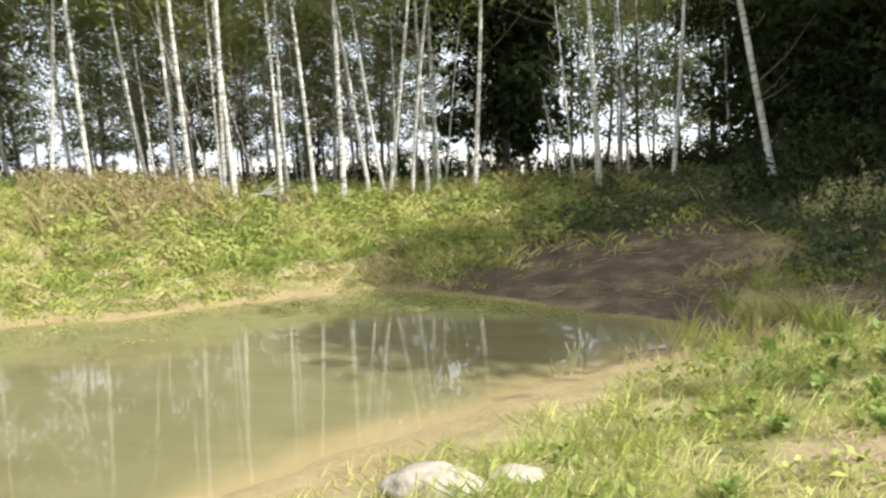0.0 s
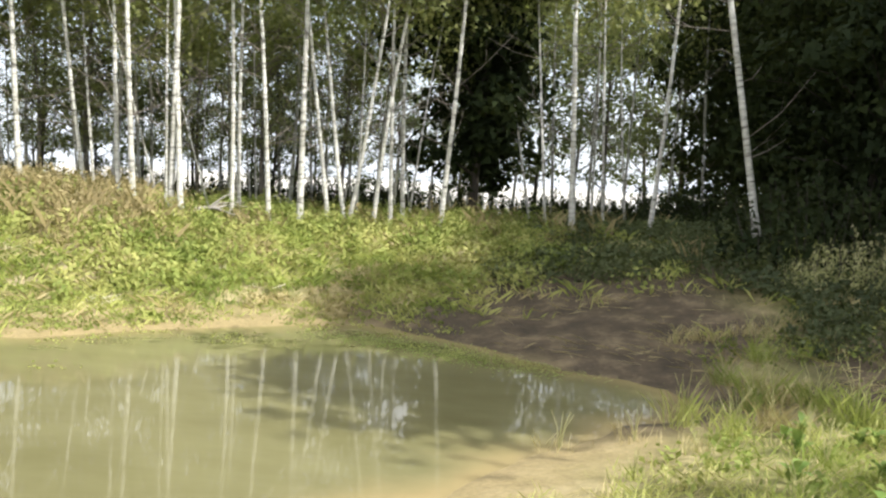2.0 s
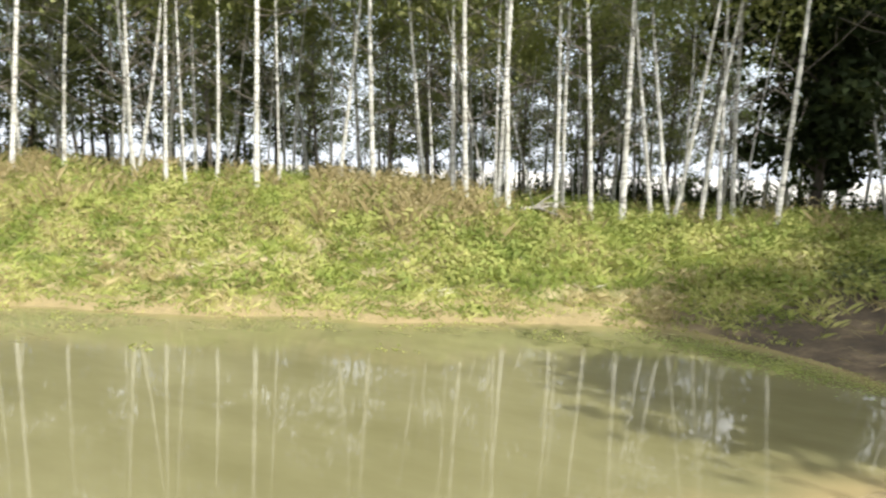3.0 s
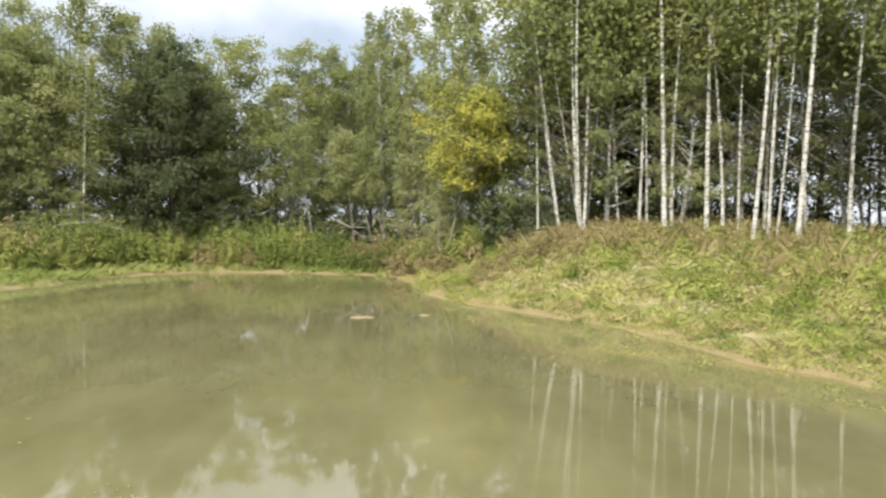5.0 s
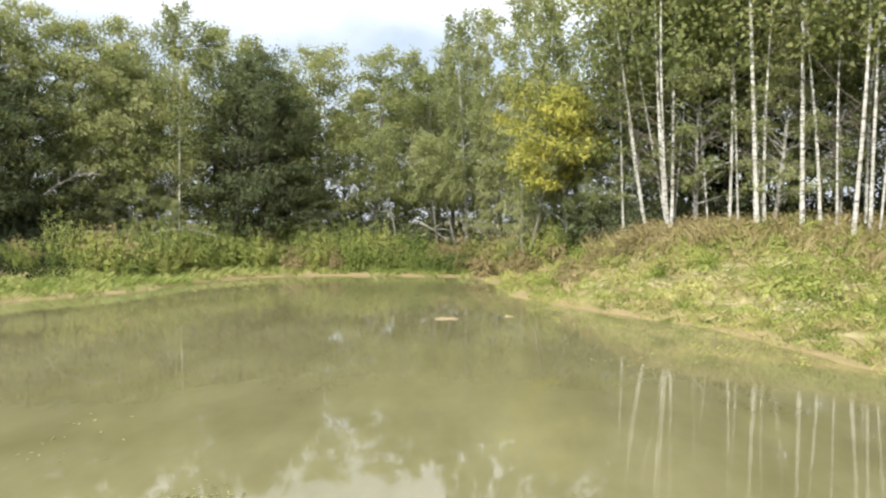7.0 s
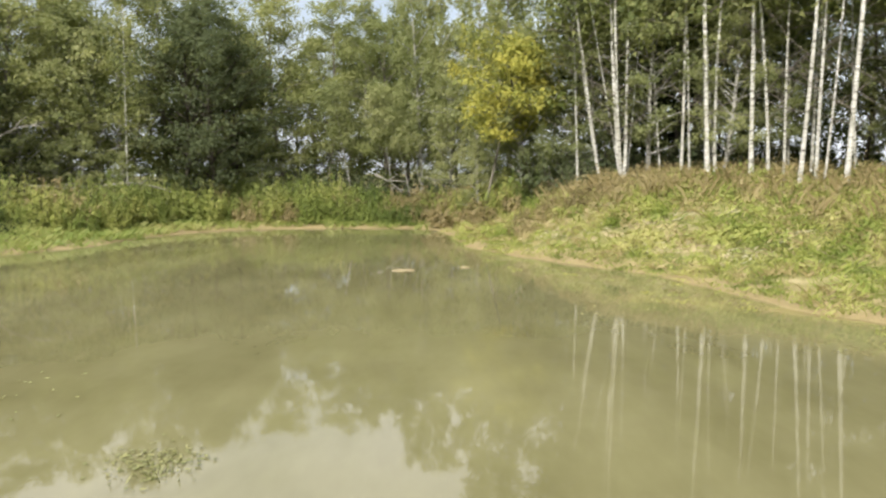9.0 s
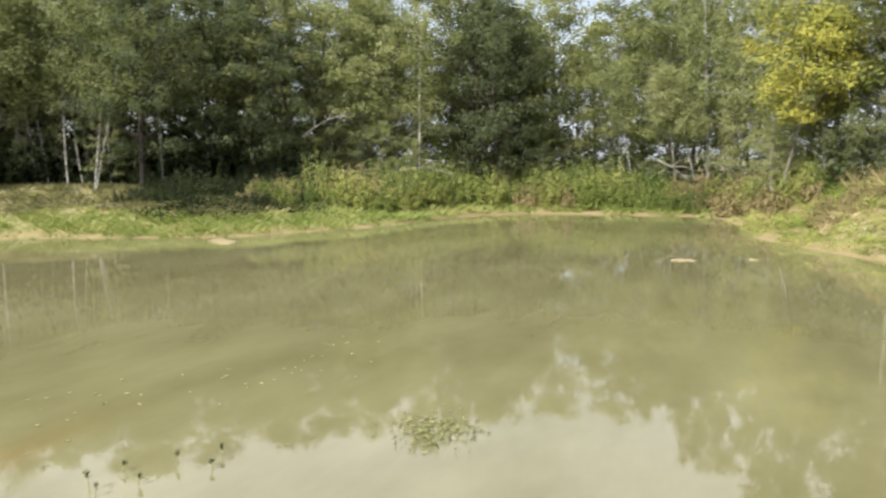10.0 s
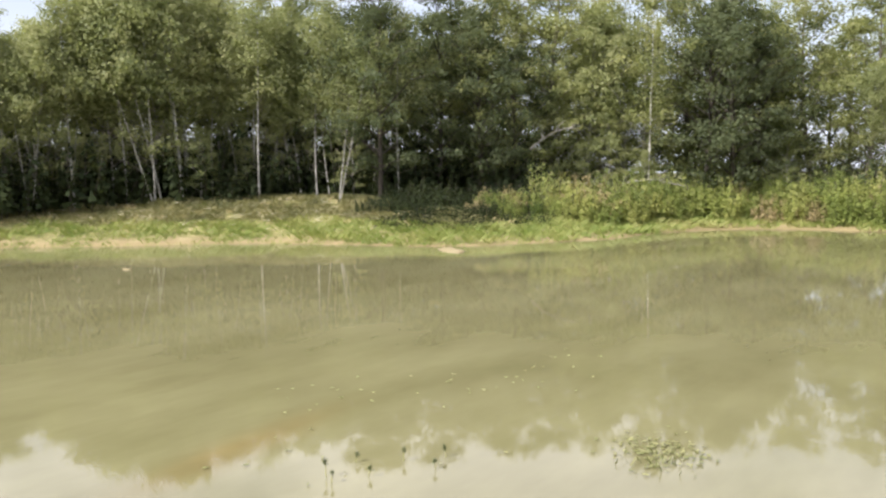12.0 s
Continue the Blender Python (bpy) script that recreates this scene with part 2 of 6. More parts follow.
def ground_material():
    """Sand at the water, soil and moss higher up, with patches at two scales."""
    m, nn, ll, bsdf = nodes("bank_earth")
    geo = nn.new("ShaderNodeNewGeometry")
    pos = geo.outputs["Position"]
    sep = nn.new("ShaderNodeSeparateXYZ")
    ll.new(pos, sep.inputs[0])
    big = noise_node(nn, ll, 0.45, 4.0, 0.6, pos)
    mid = noise_node(nn, ll, 2.6, 5.0, 0.65, pos)
    fine = noise_node(nn, ll, 22.0, 5.0, 0.7, pos)
    sand = ramp(nn, [(0.28, (0.19, 0.14, 0.066)), (0.5, (0.31, 0.245, 0.128)), (0.72, (0.46, 0.39, 0.25))])
    ll.new(mid.outputs["Fac"], sand.inputs["Fac"])
    soil = ramp(nn, [(0.3, (0.11, 0.12, 0.035)), (0.5, (0.20, 0.195, 0.06)), (0.7, (0.40, 0.34, 0.17))])
    ll.new(mid.outputs["Fac"], soil.inputs["Fac"])
    hgt = nn.new("ShaderNodeMath")
    hgt.operation = "MULTIPLY_ADD"
    hgt.inputs[1].default_value = 0.7
    ll.new(big.outputs["Fac"], hgt.inputs[0])
    ll.new(sep.outputs["Z"], hgt.inputs[2])
    edge = ramp(nn, [(0.36, (0, 0, 0)), (0.56, (1, 1, 1))])
    ll.new(hgt.outputs[0], edge.inputs["Fac"])
    col = mix_colour(nn, ll, edge.outputs["Color"], sand.outputs["Color"], soil.outputs["Color"])
    # broken edges of the bank show pale subsoil, the rim at the water is wet
    nsep = nn.new("ShaderNodeSeparateXYZ")
    ll.new(geo.outputs["True Normal"], nsep.inputs[0])
    steep = nn.new("ShaderNodeMapRange")
    steep.inputs["From Min"].default_value, steep.inputs["From Max"].default_value = 0.93, 0.84
    ll.new(nsep.outputs["Z"], steep.inputs["Value"])
    col = mix_colour(nn, ll, steep.outputs["Result"], col, (0.42, 0.35, 0.21))
    wet = nn.new("ShaderNodeMapRange")
    wet.inputs["From Min"].default_value, wet.inputs["From Max"].default_value = 0.22, 0.02
    ll.new(sep.outputs["Z"], wet.inputs["Value"])
    col = mix_colour(nn, ll, wet.outputs["Result"], col, mix_colour(nn, ll, mid.outputs["Fac"], (0.22, 0.175, 0.08), (0.34, 0.265, 0.13)))
    # mud round the little bay, darkened in colour to deepen the shade there
    shd = nn.new("ShaderNodeAttribute")
    shd.attribute_name = "humus"
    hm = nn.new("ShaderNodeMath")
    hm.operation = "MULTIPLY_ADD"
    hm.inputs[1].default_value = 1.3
    ll.new(shd.outputs["Fac"], hm.inputs[0])
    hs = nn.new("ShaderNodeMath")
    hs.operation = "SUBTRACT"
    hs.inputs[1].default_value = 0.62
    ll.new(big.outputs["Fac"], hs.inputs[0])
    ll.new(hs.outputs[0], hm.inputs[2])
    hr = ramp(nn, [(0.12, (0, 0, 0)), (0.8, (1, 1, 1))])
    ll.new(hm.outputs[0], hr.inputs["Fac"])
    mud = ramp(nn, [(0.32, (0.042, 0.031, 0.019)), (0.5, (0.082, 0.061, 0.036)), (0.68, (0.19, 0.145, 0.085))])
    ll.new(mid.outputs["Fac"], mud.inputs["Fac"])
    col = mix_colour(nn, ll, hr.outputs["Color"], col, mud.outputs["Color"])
    ear = nn.new("ShaderNodeAttribute")
    ear.attribute_name = "earth"
    col = mix_colour(nn, ll, ear.outputs["Fac"], col, mix_colour(nn, ll, mid.outputs["Fac"], (0.17, 0.12, 0.075), (0.38, 0.285, 0.195)))
    # pale tint in place of the brightness seen low through the grove
    gap = nn.new("ShaderNodeAttribute")
    gap.attribute_name = "field"
    col = mix_colour(nn, ll, gap.outputs["Fac"], col, mix_colour(nn, ll, big.outputs["Fac"], (0.40, 0.38, 0.33), (0.60, 0.58, 0.54)))
    grain = ramp(nn, [(0.3, (0.72, 0.72, 0.72)), (0.7, (1.12, 1.12, 1.12))])
    ll.new(fine.outputs["Fac"], grain.inputs["Fac"])
    ll.new(mix_colour(nn, ll, 1.0, col, grain.outputs["Color"], "MULTIPLY"), bsdf.inputs["Base Color"])
    bsdf.inputs["Roughness"].default_value = 0.9
    bump(nn, ll, bsdf, mid.outputs["Fac"], 0.6, 0.06)
    return m


def water_material():
    """Cloudy olive water with a calm, clear gloss; sand shoals tint it near the shores."""
    m, nn, ll, bsdf = nodes("cloudy_water")
    geo = nn.new("ShaderNodeNewGeometry")
    pos = geo.outputs["Position"]
    att = nn.new("ShaderNodeAttribute")
    att.attribute_name = "shoal"
    big = noise_node(nn, ll, 0.35, 4.0, 0.6, pos)
    body = ramp(nn, [(0.25, (0.136, 0.127, 0.060)), (0.75, (0.195, 0.184, 0.096))])
    mp = nn.new("ShaderNodeMapping")
    mp.inputs["Scale"].default_value, mp.inputs["Rotation"].default_value = (0.35, 1.0, 1.0), (0, 0, radians(-35))
    ll.new(pos, mp.inputs["Vector"])
    streak = noise_node(nn, ll, 1.1, 5.0, 0.62, mp.outputs["Vector"])
    both = nn.new("ShaderNodeMath")
    both.operation = "MULTIPLY_ADD"
    both.inputs[1].default_value = 1.1
    half = nn.new("ShaderNodeMath")
    half.operation = "SUBTRACT"
    half.inputs[1].default_value = 0.55
    ll.new(big.outputs["Fac"], half.inputs[0])
    ll.new(streak.outputs["Fac"], both.inputs[0])
    ll.new(half.outputs[0], both.inputs[2])
    ll.new(both.outputs[0], body.inputs["Fac"])
    mid = noise_node(nn, ll, 1.4, 4.0, 0.6, pos)
    fac = nn.new("ShaderNodeMath")
    fac.operation = "MULTIPLY_ADD"
    fac.inputs[1].default_value, fac.inputs[2].default_value = 0.8, -0.4
    ll.new(mid.outputs["Fac"], fac.inputs[0])
    fad = nn.new("ShaderNodeMath")
    ll.new(att.outputs["Fac"], fad.inputs[0])
    ll.new(fac.outputs[0], fad.inputs[1])
    sh = ramp(nn, [(0.25, (0, 0, 0)), (0.85, (1, 1, 1))])
    ll.new(fad.outputs[0], sh.inputs["Fac"])
    silt = nn.new("ShaderNodeAttribute")
    silt.attribute_name = "silt"
    sandy = mix_colour(nn, ll, sh.outputs["Color"], body.outputs["Color"], (0.275, 0.222, 0.112))
    ll.new(mix_colour(nn, ll, silt.outputs["Fac"], sandy, mix_colour(nn, ll, mid.outputs["Fac"], (0.105, 0.076, 0.028), (0.20, 0.145, 0.056))), bsdf.inputs["Base Color"])
    bsdf.inputs["Roughness"].default_value = 0.032
    bsdf.inputs["IOR"].default_value = 1.32
    rip = noise_node(nn, ll, 2.2, 2.0, 0.4, pos)
    bump(nn, ll, bsdf, rip.outputs["Fac"], 0.03, 0.03)
    return m


GROUND, WATER = ground_material(), water_material()


# ---- mesh helpers ----
def mesh_arrays(name, verts, faces, material, smooth=False):
    """A mesh from numpy arrays; faces all have the same number of corners."""
    me = bpy.data.meshes.new(name)
    verts, faces = np.asarray(verts, np.float32), np.asarray(faces, np.int32)
    n, k = faces.shape
    me.vertices.add(len(verts))
    me.vertices.foreach_set("co", verts.ravel())
    me.loops.add(n * k)
    me.loops.foreach_set("vertex_index", faces.ravel())
    me.polygons.add(n)
    me.polygons.foreach_set("loop_start", np.arange(0, n * k, k, dtype=np.int32))
    me.polygons.foreach_set("loop_total", np.full(n, k, np.int32))
    if smooth:
        me.polygons.foreach_set("use_smooth", np.ones(n, bool))
    me.materials.append(material)
    me.update()
    me.validate()
    return me


def child(name, me, parent, label=""):
    ob = new(name, me)
    ob.parent = parent
    if label:
        ob["label"] = label
    return ob


def tube(points, radii, sides=7):
    """A tapered tube along points; quads, with a closed tip."""
    pts = [Vector(p) for p in points]
    vs, fs = [], []
    side = Vector((1, 0.13, 0))
    for i, p in enumerate(pts):
        d = (pts[min(i + 1, len(pts) - 1)] - pts[max(i - 1, 0)]).normalized()
        a = d.cross(side)
        if a.length < 0.05:
            a = d.cross(Vector((0, 1, 0)))
        a.normalize()
        b = d.cross(a)
        for s in range(sides):
            w = 2 * math.pi * s / sides
            vs.append(p + (a * math.cos(w) + b * math.sin(w)) * radii[i])
        if i:
            o, q = (i - 1) * sides, i * sides
            for s in range(sides):
                t = (s + 1) % sides
                fs.append((o + s, o + t, q + t, q + s))
    tip = len(vs)
    vs.append(pts[-1] + (pts[-1] - pts[-2]).normalized() * radii[-1])
    q = (len(pts) - 1) * sides
    for s in range(0, sides - 1, 2):
        fs.append((q + s, q + s + 1, q + (s + 2) % sides, tip))
    return vs, fs


class Wood:
    def __init__(self):
        self.vs, self.fs = [], []

    def add(self, points, radii, sides=7):
        vs, fs = tube(points, radii, sides)
        o = len(self.vs)
        self.vs += vs
        self.fs += [tuple(i + o for i in f) for f in fs]

    def mesh(self, name, material):
        return mesh_arrays(name, [tuple(v) for v in self.vs], self.fs, material, True)


def leaves(rng, centres, spread, per, length, width, droop=0.0, outward=True, corners=4):
    """Leaf blades scattered round the centres, most of them facing up and outwards; one four-cornered leaf each."""
    cen = np.repeat(np.asarray(centres, float), per, axis=0)
    off = rng.normal(size=cen.shape)
    off *= (rng.uniform(0.55, 1.0, len(cen)) ** 0.5)[:, None]
    c = cen + off * np.asarray(spread)
    n = len(c)
    nor = rng.normal(size=(n, 3)) * 0.55 + off * 0.55 + np.array([0, 0, 0.45])
    if outward:
        ax = c[:, :2]
        nor[:, :2] += 0.55 * ax / (np.linalg.norm(ax, axis=1)[:, None] + 0.3)
    nor /= np.linalg.norm(nor, axis=1)[:, None]
    u = rng.normal(size=(n, 3))
    u[:, 2] -= droop
    u -= nor * (u * nor).sum(1)[:, None]
    u /= np.linalg.norm(u, axis=1)[:, None] + 1e-9
    w = np.cross(nor, u)
    ln = (length * rng.uniform(0.6, 1.35, n))[:, None]
    wd = (width * rng.uniform(0.6, 1.35, n))[:, None]
    k = 0.10 * ln * nor
    if corners == 3:
        v = np.stack([c - u * ln * 0.45 + w * wd * 0.5, c + u * ln * 0.55 - k, c - u * ln * 0.45 - w * wd * 0.5], 1)
        return v.reshape(-1, 3), np.arange(3 * n).reshape(-1, 3)
    v = np.stack([c - u * ln / 2 - k, c + w * wd / 2 + k * 0.5, c + u * ln / 2 - k, c - w * wd / 2 + k * 0.5], 1)
    return v.reshape(-1, 3), np.arange(4 * n).reshape(-1, 4)


def blades(rng, base, height, width, lean=0.35, arch=0.40):
    """Grass blades: base (n,3), height (n,); four corners each, bent outwards."""
    n = len(base)
    a = rng.uniform(0, 2 * np.pi, n)
    d = np.stack([np.cos(a), np.sin(a), np.zeros(n)], 1)
    s = np.stack([-np.sin(a), np.cos(a), np.zeros(n)], 1)
    ln = (lean * rng.uniform(0.3, 1.7, n) * height)[:, None]
    h = np.asarray(height)[:, None] * np.array([[0, 0, 1]])
    w = (width * rng.uniform(0.6, 1.3, n))[:, None]
    v = np.stack([base - s * w / 2, base + s * w / 2, base + h * 0.62 + d * ln * arch + s * w * 0.4, base + h + d * ln], 1)
    return v.reshape(-1, 3), np.arange(4 * n).reshape(-1, 4)


def stuff(name, parts_list, material, label, category):
    vs, fs, o = [], [], 0
    for v, f in parts_list:
        vs.append(v)
        fs.append(f + o)
        o += len(v)
    ob = new(name, mesh_arrays(name, np.concatenate(vs), np.concatenate(fs), material))
    return tagged(ob, label, category, kind="stuff")


# ---- the pond's plan and the lie of the land ----
SHORE = [(-0.84, 4.80), (-0.33, 5.68), (0.22, 6.48), (0.90, 7.47), (0.45, 8.15), (-0.45, 8.60), (-1.77, 9.56), (-3.32, 9.92), (-4.96, 8.77),
         (-6.56, 7.48), (-8.74, 6.13), (-10.60, 5.10), (-12.40, 4.40), (-14.90, 3.50), (-18.00, 1.40), (-21.00, 0.10), (-26.60, -0.90), (-27.40, -3.20),
         (-27.70, -6.00), (-26.60, -8.60), (-24.40, -9.80), (-21.40, -10.20), (-19.40, -11.30), (-17.00, -12.90), (-16.00, -15.80), (-14.30, -19.50), (-12.00, -21.80),
         (-9.90, -24.40), (-6.00, -27.00), (-1.00, -24.00), (0.20, -18.00), (-0.80, -10.00), (-1.60, -4.00), (-2.20, -1.00), (-2.36, 1.50), (-1.90, 3.27)]


def smooth_loop(ctrl, per=8):
    pts, n = [], len(ctrl)
    for i in range(n):
        p0, p1, p2, p3 = (np.array(ctrl[(i + j - 1) % n]) for j in range(4))
        for k in range(per):
            t = k / per
            pts.append(0.5 * (2 * p1 + (p2 - p0) * t + (2 * p0 - 5 * p1 + 4 * p2 - p3) * t * t + (3 * p1 - p0 - 3 * p2 + p3) * t ** 3))
    return np.array(pts)


LOOP = smooth_loop(SHORE)
_wob = np.array([[noise.noise(Vector((p[0] * 0.9, p[1] * 0.9, 3.0))), noise.noise(Vector((p[0] * 0.9, p[1] * 0.9, 9.0)))] for p in LOOP])
LOOP = LOOP + _wob * 0.28


def shore_distance(x, y):
    """Distance to the waterline: positive on land, negative in the pond."""
    x, y = np.atleast_1d(x).astype(float), np.atleast_1d(y).astype(float)
    best, inside = np.full(x.shape, 1e9), np.zeros(x.shape, bool)
    a, b = LOOP, np.roll(LOOP, -1, axis=0)
    for (ax, ay), (bx, by) in zip(a, b):
        ex, ey = bx - ax, by - ay
        t = np.clip(((x - ax) * ex + (y - ay) * ey) / (ex * ex + ey * ey + 1e-12), 0, 1)
        best = np.minimum(best, (x - ax - t * ex) ** 2 + (y - ay - t * ey) ** 2)
        if ay != by:
            hit = ((ay > y) != (by > y)) & (x < ex * (y - ay) / ey + ax)
            inside ^= hit
    d = np.sqrt(best)
    return np.where(inside, -d, d)


# azimuth (to the left of +y), height of the bank's crest, width of its slope
BANK = np.array([(-180, 0.60, 4), (-90, 0.60, 4), (-40, 1.30, 6), (-12, 1.22, 5.5), (5, 1.08, 5), (20, 1.08, 5), (30, 1.13, 5), (35, 1.28, 5), (44, 1.48, 6),
                 (60, 1.63, 6.0), (72, 1.68, 4.6), (80, 1.48, 4.0), (86, 1.1, 3.5), (92, 0.55, 3), (112, 0.40, 3), (124, 0.75, 5), (136, 1.15, 6), (150, 1.15, 6), (160, 1.0, 5), (180, 0.60, 4)])


def rough(x, y, s, seed):
    """Cheap smooth noise on arrays: a few crossed waves."""
    r = np.random.RandomState(seed)
    out = np.zeros_like(x)
    for k in range(7):
        a, ph, f = r.uniform(0, 2 * np.pi), r.uniform(0, 6.28), r.uniform(0.6, 1.7) / s
        out = out + np.sin((x * np.cos(a) + y * np.sin(a)) * f * 2 * np.pi + ph)
    return out / 7


def height(x, y):
    x, y = np.atleast_1d(x).astype(float), np.atleast_1d(y).astype(float)
    sd = shore_distance(x, y)
    az = np.degrees(np.arctan2(-x, y))
    crest, wide = np.interp(az, BANK[:, 0], BANK[:, 1]), np.interp(az, BANK[:, 0], BANK[:, 2])
    near = np.clip((np.hypot(x, y) - 5.0) / 4.0, 0, 1)
    crest, wide = 0.46 + (crest - 0.46) * near, 2.6 + (wide - 2.6) * near
    u = np.clip(sd / wide, 0, 1)
    plain_rise = 0.75 * u + 0.25 * u * u * (3 - 2 * u)
    su = np.clip((sd + 0.45 * rough(x, y, 3.0, 4) + 0.2 * rough(x, y, 1.1, 6)) / wide, 0, 1)
    step = np.interp(su, [0, 0.05, 0.26, 0.36, 0.6, 1.0], [0, 0.03, 0.14, 0.33, 0.66, 1.0])
    grove = np.clip((az - 12) / 8, 0, 1) * np.clip((88 - az) / 6, 0, 1) * (1 - 0.6 * np.clip((az - 45) / 10, 0, 1))
    h = crest * (plain_rise * (1 - grove) + np.minimum(step, u * 1.6) * grove)
    h = h + np.clip(sd / 1.5, 0, 1) * (0.07 * rough(x, y, 2.3, 1) + 0.03 * rough(x, y, 0.8, 2))
    far = np.clip((sd - 9.0) / 20.0, 0, 1)
    h = h * (1 - far) + far * (0.45 + 0.25 * rough(x, y, 30.0, 3))
    return np.where(sd > 0, h + 0.012, -0.45 * np.clip(-sd / 1.6, 0, 1) - 0.01)


def on_ground(x, y):
    return float(height(x, y)[0])


def place(az, d):
    return -d * math.sin(radians(az)), d * math.cos(radians(az))


def graded(lo, hi, step, out):
    c = np.arange(lo, hi, step)
    k = np.geomspace(1.0, 1 + (out - hi), 22)[1:] - 1
    k2 = np.geomspace(1.0, 1 + (out + lo), 22)[1:] - 1
    return np.concatenate([(lo - k2)[::-1], c, c[-1] + k])


gx, gy = graded(-40, 18, 0.32, 700), graded(-34, 30, 0.32, 700)
GX, GY = np.meshgrid(gx, gy)
GZ = height(GX.ravel(), GY.ravel())
nx, ny = len(gx), len(gy)
idx = np.arange(nx * ny).reshape(ny, nx)
quads = np.stack([idx[:-1, :-1], idx[:-1, 1:], idx[1:, 1:], idx[1:, :-1]], -1).reshape(-1, 4)
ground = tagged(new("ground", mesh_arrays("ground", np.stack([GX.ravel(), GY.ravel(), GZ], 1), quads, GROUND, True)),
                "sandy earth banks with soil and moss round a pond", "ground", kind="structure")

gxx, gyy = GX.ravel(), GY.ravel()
# where the bay's mud and the earth behind the turf are painted darker for shade
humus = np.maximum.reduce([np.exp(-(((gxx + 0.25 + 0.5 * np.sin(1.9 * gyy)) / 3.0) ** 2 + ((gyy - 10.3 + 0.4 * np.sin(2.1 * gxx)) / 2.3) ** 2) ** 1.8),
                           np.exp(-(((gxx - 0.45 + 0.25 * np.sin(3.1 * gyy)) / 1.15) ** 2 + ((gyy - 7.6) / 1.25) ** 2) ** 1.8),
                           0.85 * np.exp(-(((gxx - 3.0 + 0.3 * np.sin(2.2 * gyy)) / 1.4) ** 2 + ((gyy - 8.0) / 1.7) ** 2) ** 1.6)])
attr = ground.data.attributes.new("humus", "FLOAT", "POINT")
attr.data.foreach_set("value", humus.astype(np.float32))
earth = np.exp(-(((gxx - 1.68 + 0.1 * np.sin(7 * gyy)) / 0.58) ** 2 + ((gyy - 3.2 + 0.1 * np.sin(6 * gxx)) / 0.4) ** 2) ** 1.5)
attr = ground.data.attributes.new("earth", "FLOAT", "POINT")
attr.data.foreach_set("value", earth.astype(np.float32))

# ground beyond the grove, whitened to pass for bright gaps between the trunks
g_az, g_d = np.degrees(np.arctan2(-gxx, gyy)), np.hypot(gxx, gyy)
attr = ground.data.attributes.new("field", "FLOAT", "POINT")
attr.data.foreach_set("value", (np.clip((g_d - 27) / 5, 0, 1) * np.clip((g_az + 9) / 4, 0, 1) * np.clip((52 - g_az) / 8, 0, 1)).astype(np.float32))

wx, wy = np.arange(-30, 3, 0.15), np.arange(-29, 11, 0.15)
WX, WY = np.meshgrid(wx, wy)
wsd = shore_distance(WX.ravel(), WY.ravel())
idx = np.arange(len(wx) * len(wy)).reshape(len(wy), len(wx))
quads = np.stack([idx[:-1, :-1], idx[:-1, 1:], idx[1:, 1:], idx[1:, :-1]], -1).reshape(-1, 4)
quads = quads[(wsd[quads] < 0.35).any(axis=1)]
water_me = mesh_arrays("water", np.stack([WX.ravel(), WY.ravel(), np.zeros(WX.size)], 1), quads, WATER, True)
# shoals: how near the sandy bottom comes to the surface
sx, sy = WX.ravel(), WY.ravel()
shoal = np.exp(wsd / 0.36) * np.clip(1.1 - np.hypot(sx, sy - 5) / 30, 0.3, 1)
for (cx, cy, ang, la, lb, amp) in [(-3.4, -4.72, 8, 0.9, 0.14, 0.25), (-1.42, 4.2, 30, 0.7, 0.3, 0.25), (-11.8, 3.2, 60, 2.2, 0.6, 0.5)]:
    c, s = math.cos(radians(ang)), math.sin(radians(ang))
    p, q = ((sx - cx) * c + (sy - cy) * s) / la, (-(sx - cx) * s + (sy - cy) * c) / lb
    shoal = shoal + amp * np.exp(-(p * p + q * q))
attr = water_me.attributes.new("shoal", "FLOAT", "POINT")
attr.data.foreach_set("value", np.clip(shoal, 0, 1).astype(np.float32))
c, s = math.cos(radians(8)), math.sin(radians(8))
p, q = ((sx + 3.5) * c + (sy + 4.68) * s) / 1.0, (-(sx + 3.5) * s + (sy + 4.66) * c) / 0.20
attr = water_me.attributes.new("silt", "FLOAT", "POINT")
attr.data.foreach_set("value", (0.7 * np.exp(-(p * p + q * q))).astype(np.float32))
tagged(new("water", water_me), "calm cloudy olive pond water mirroring the trees", "pond", kind="structure")


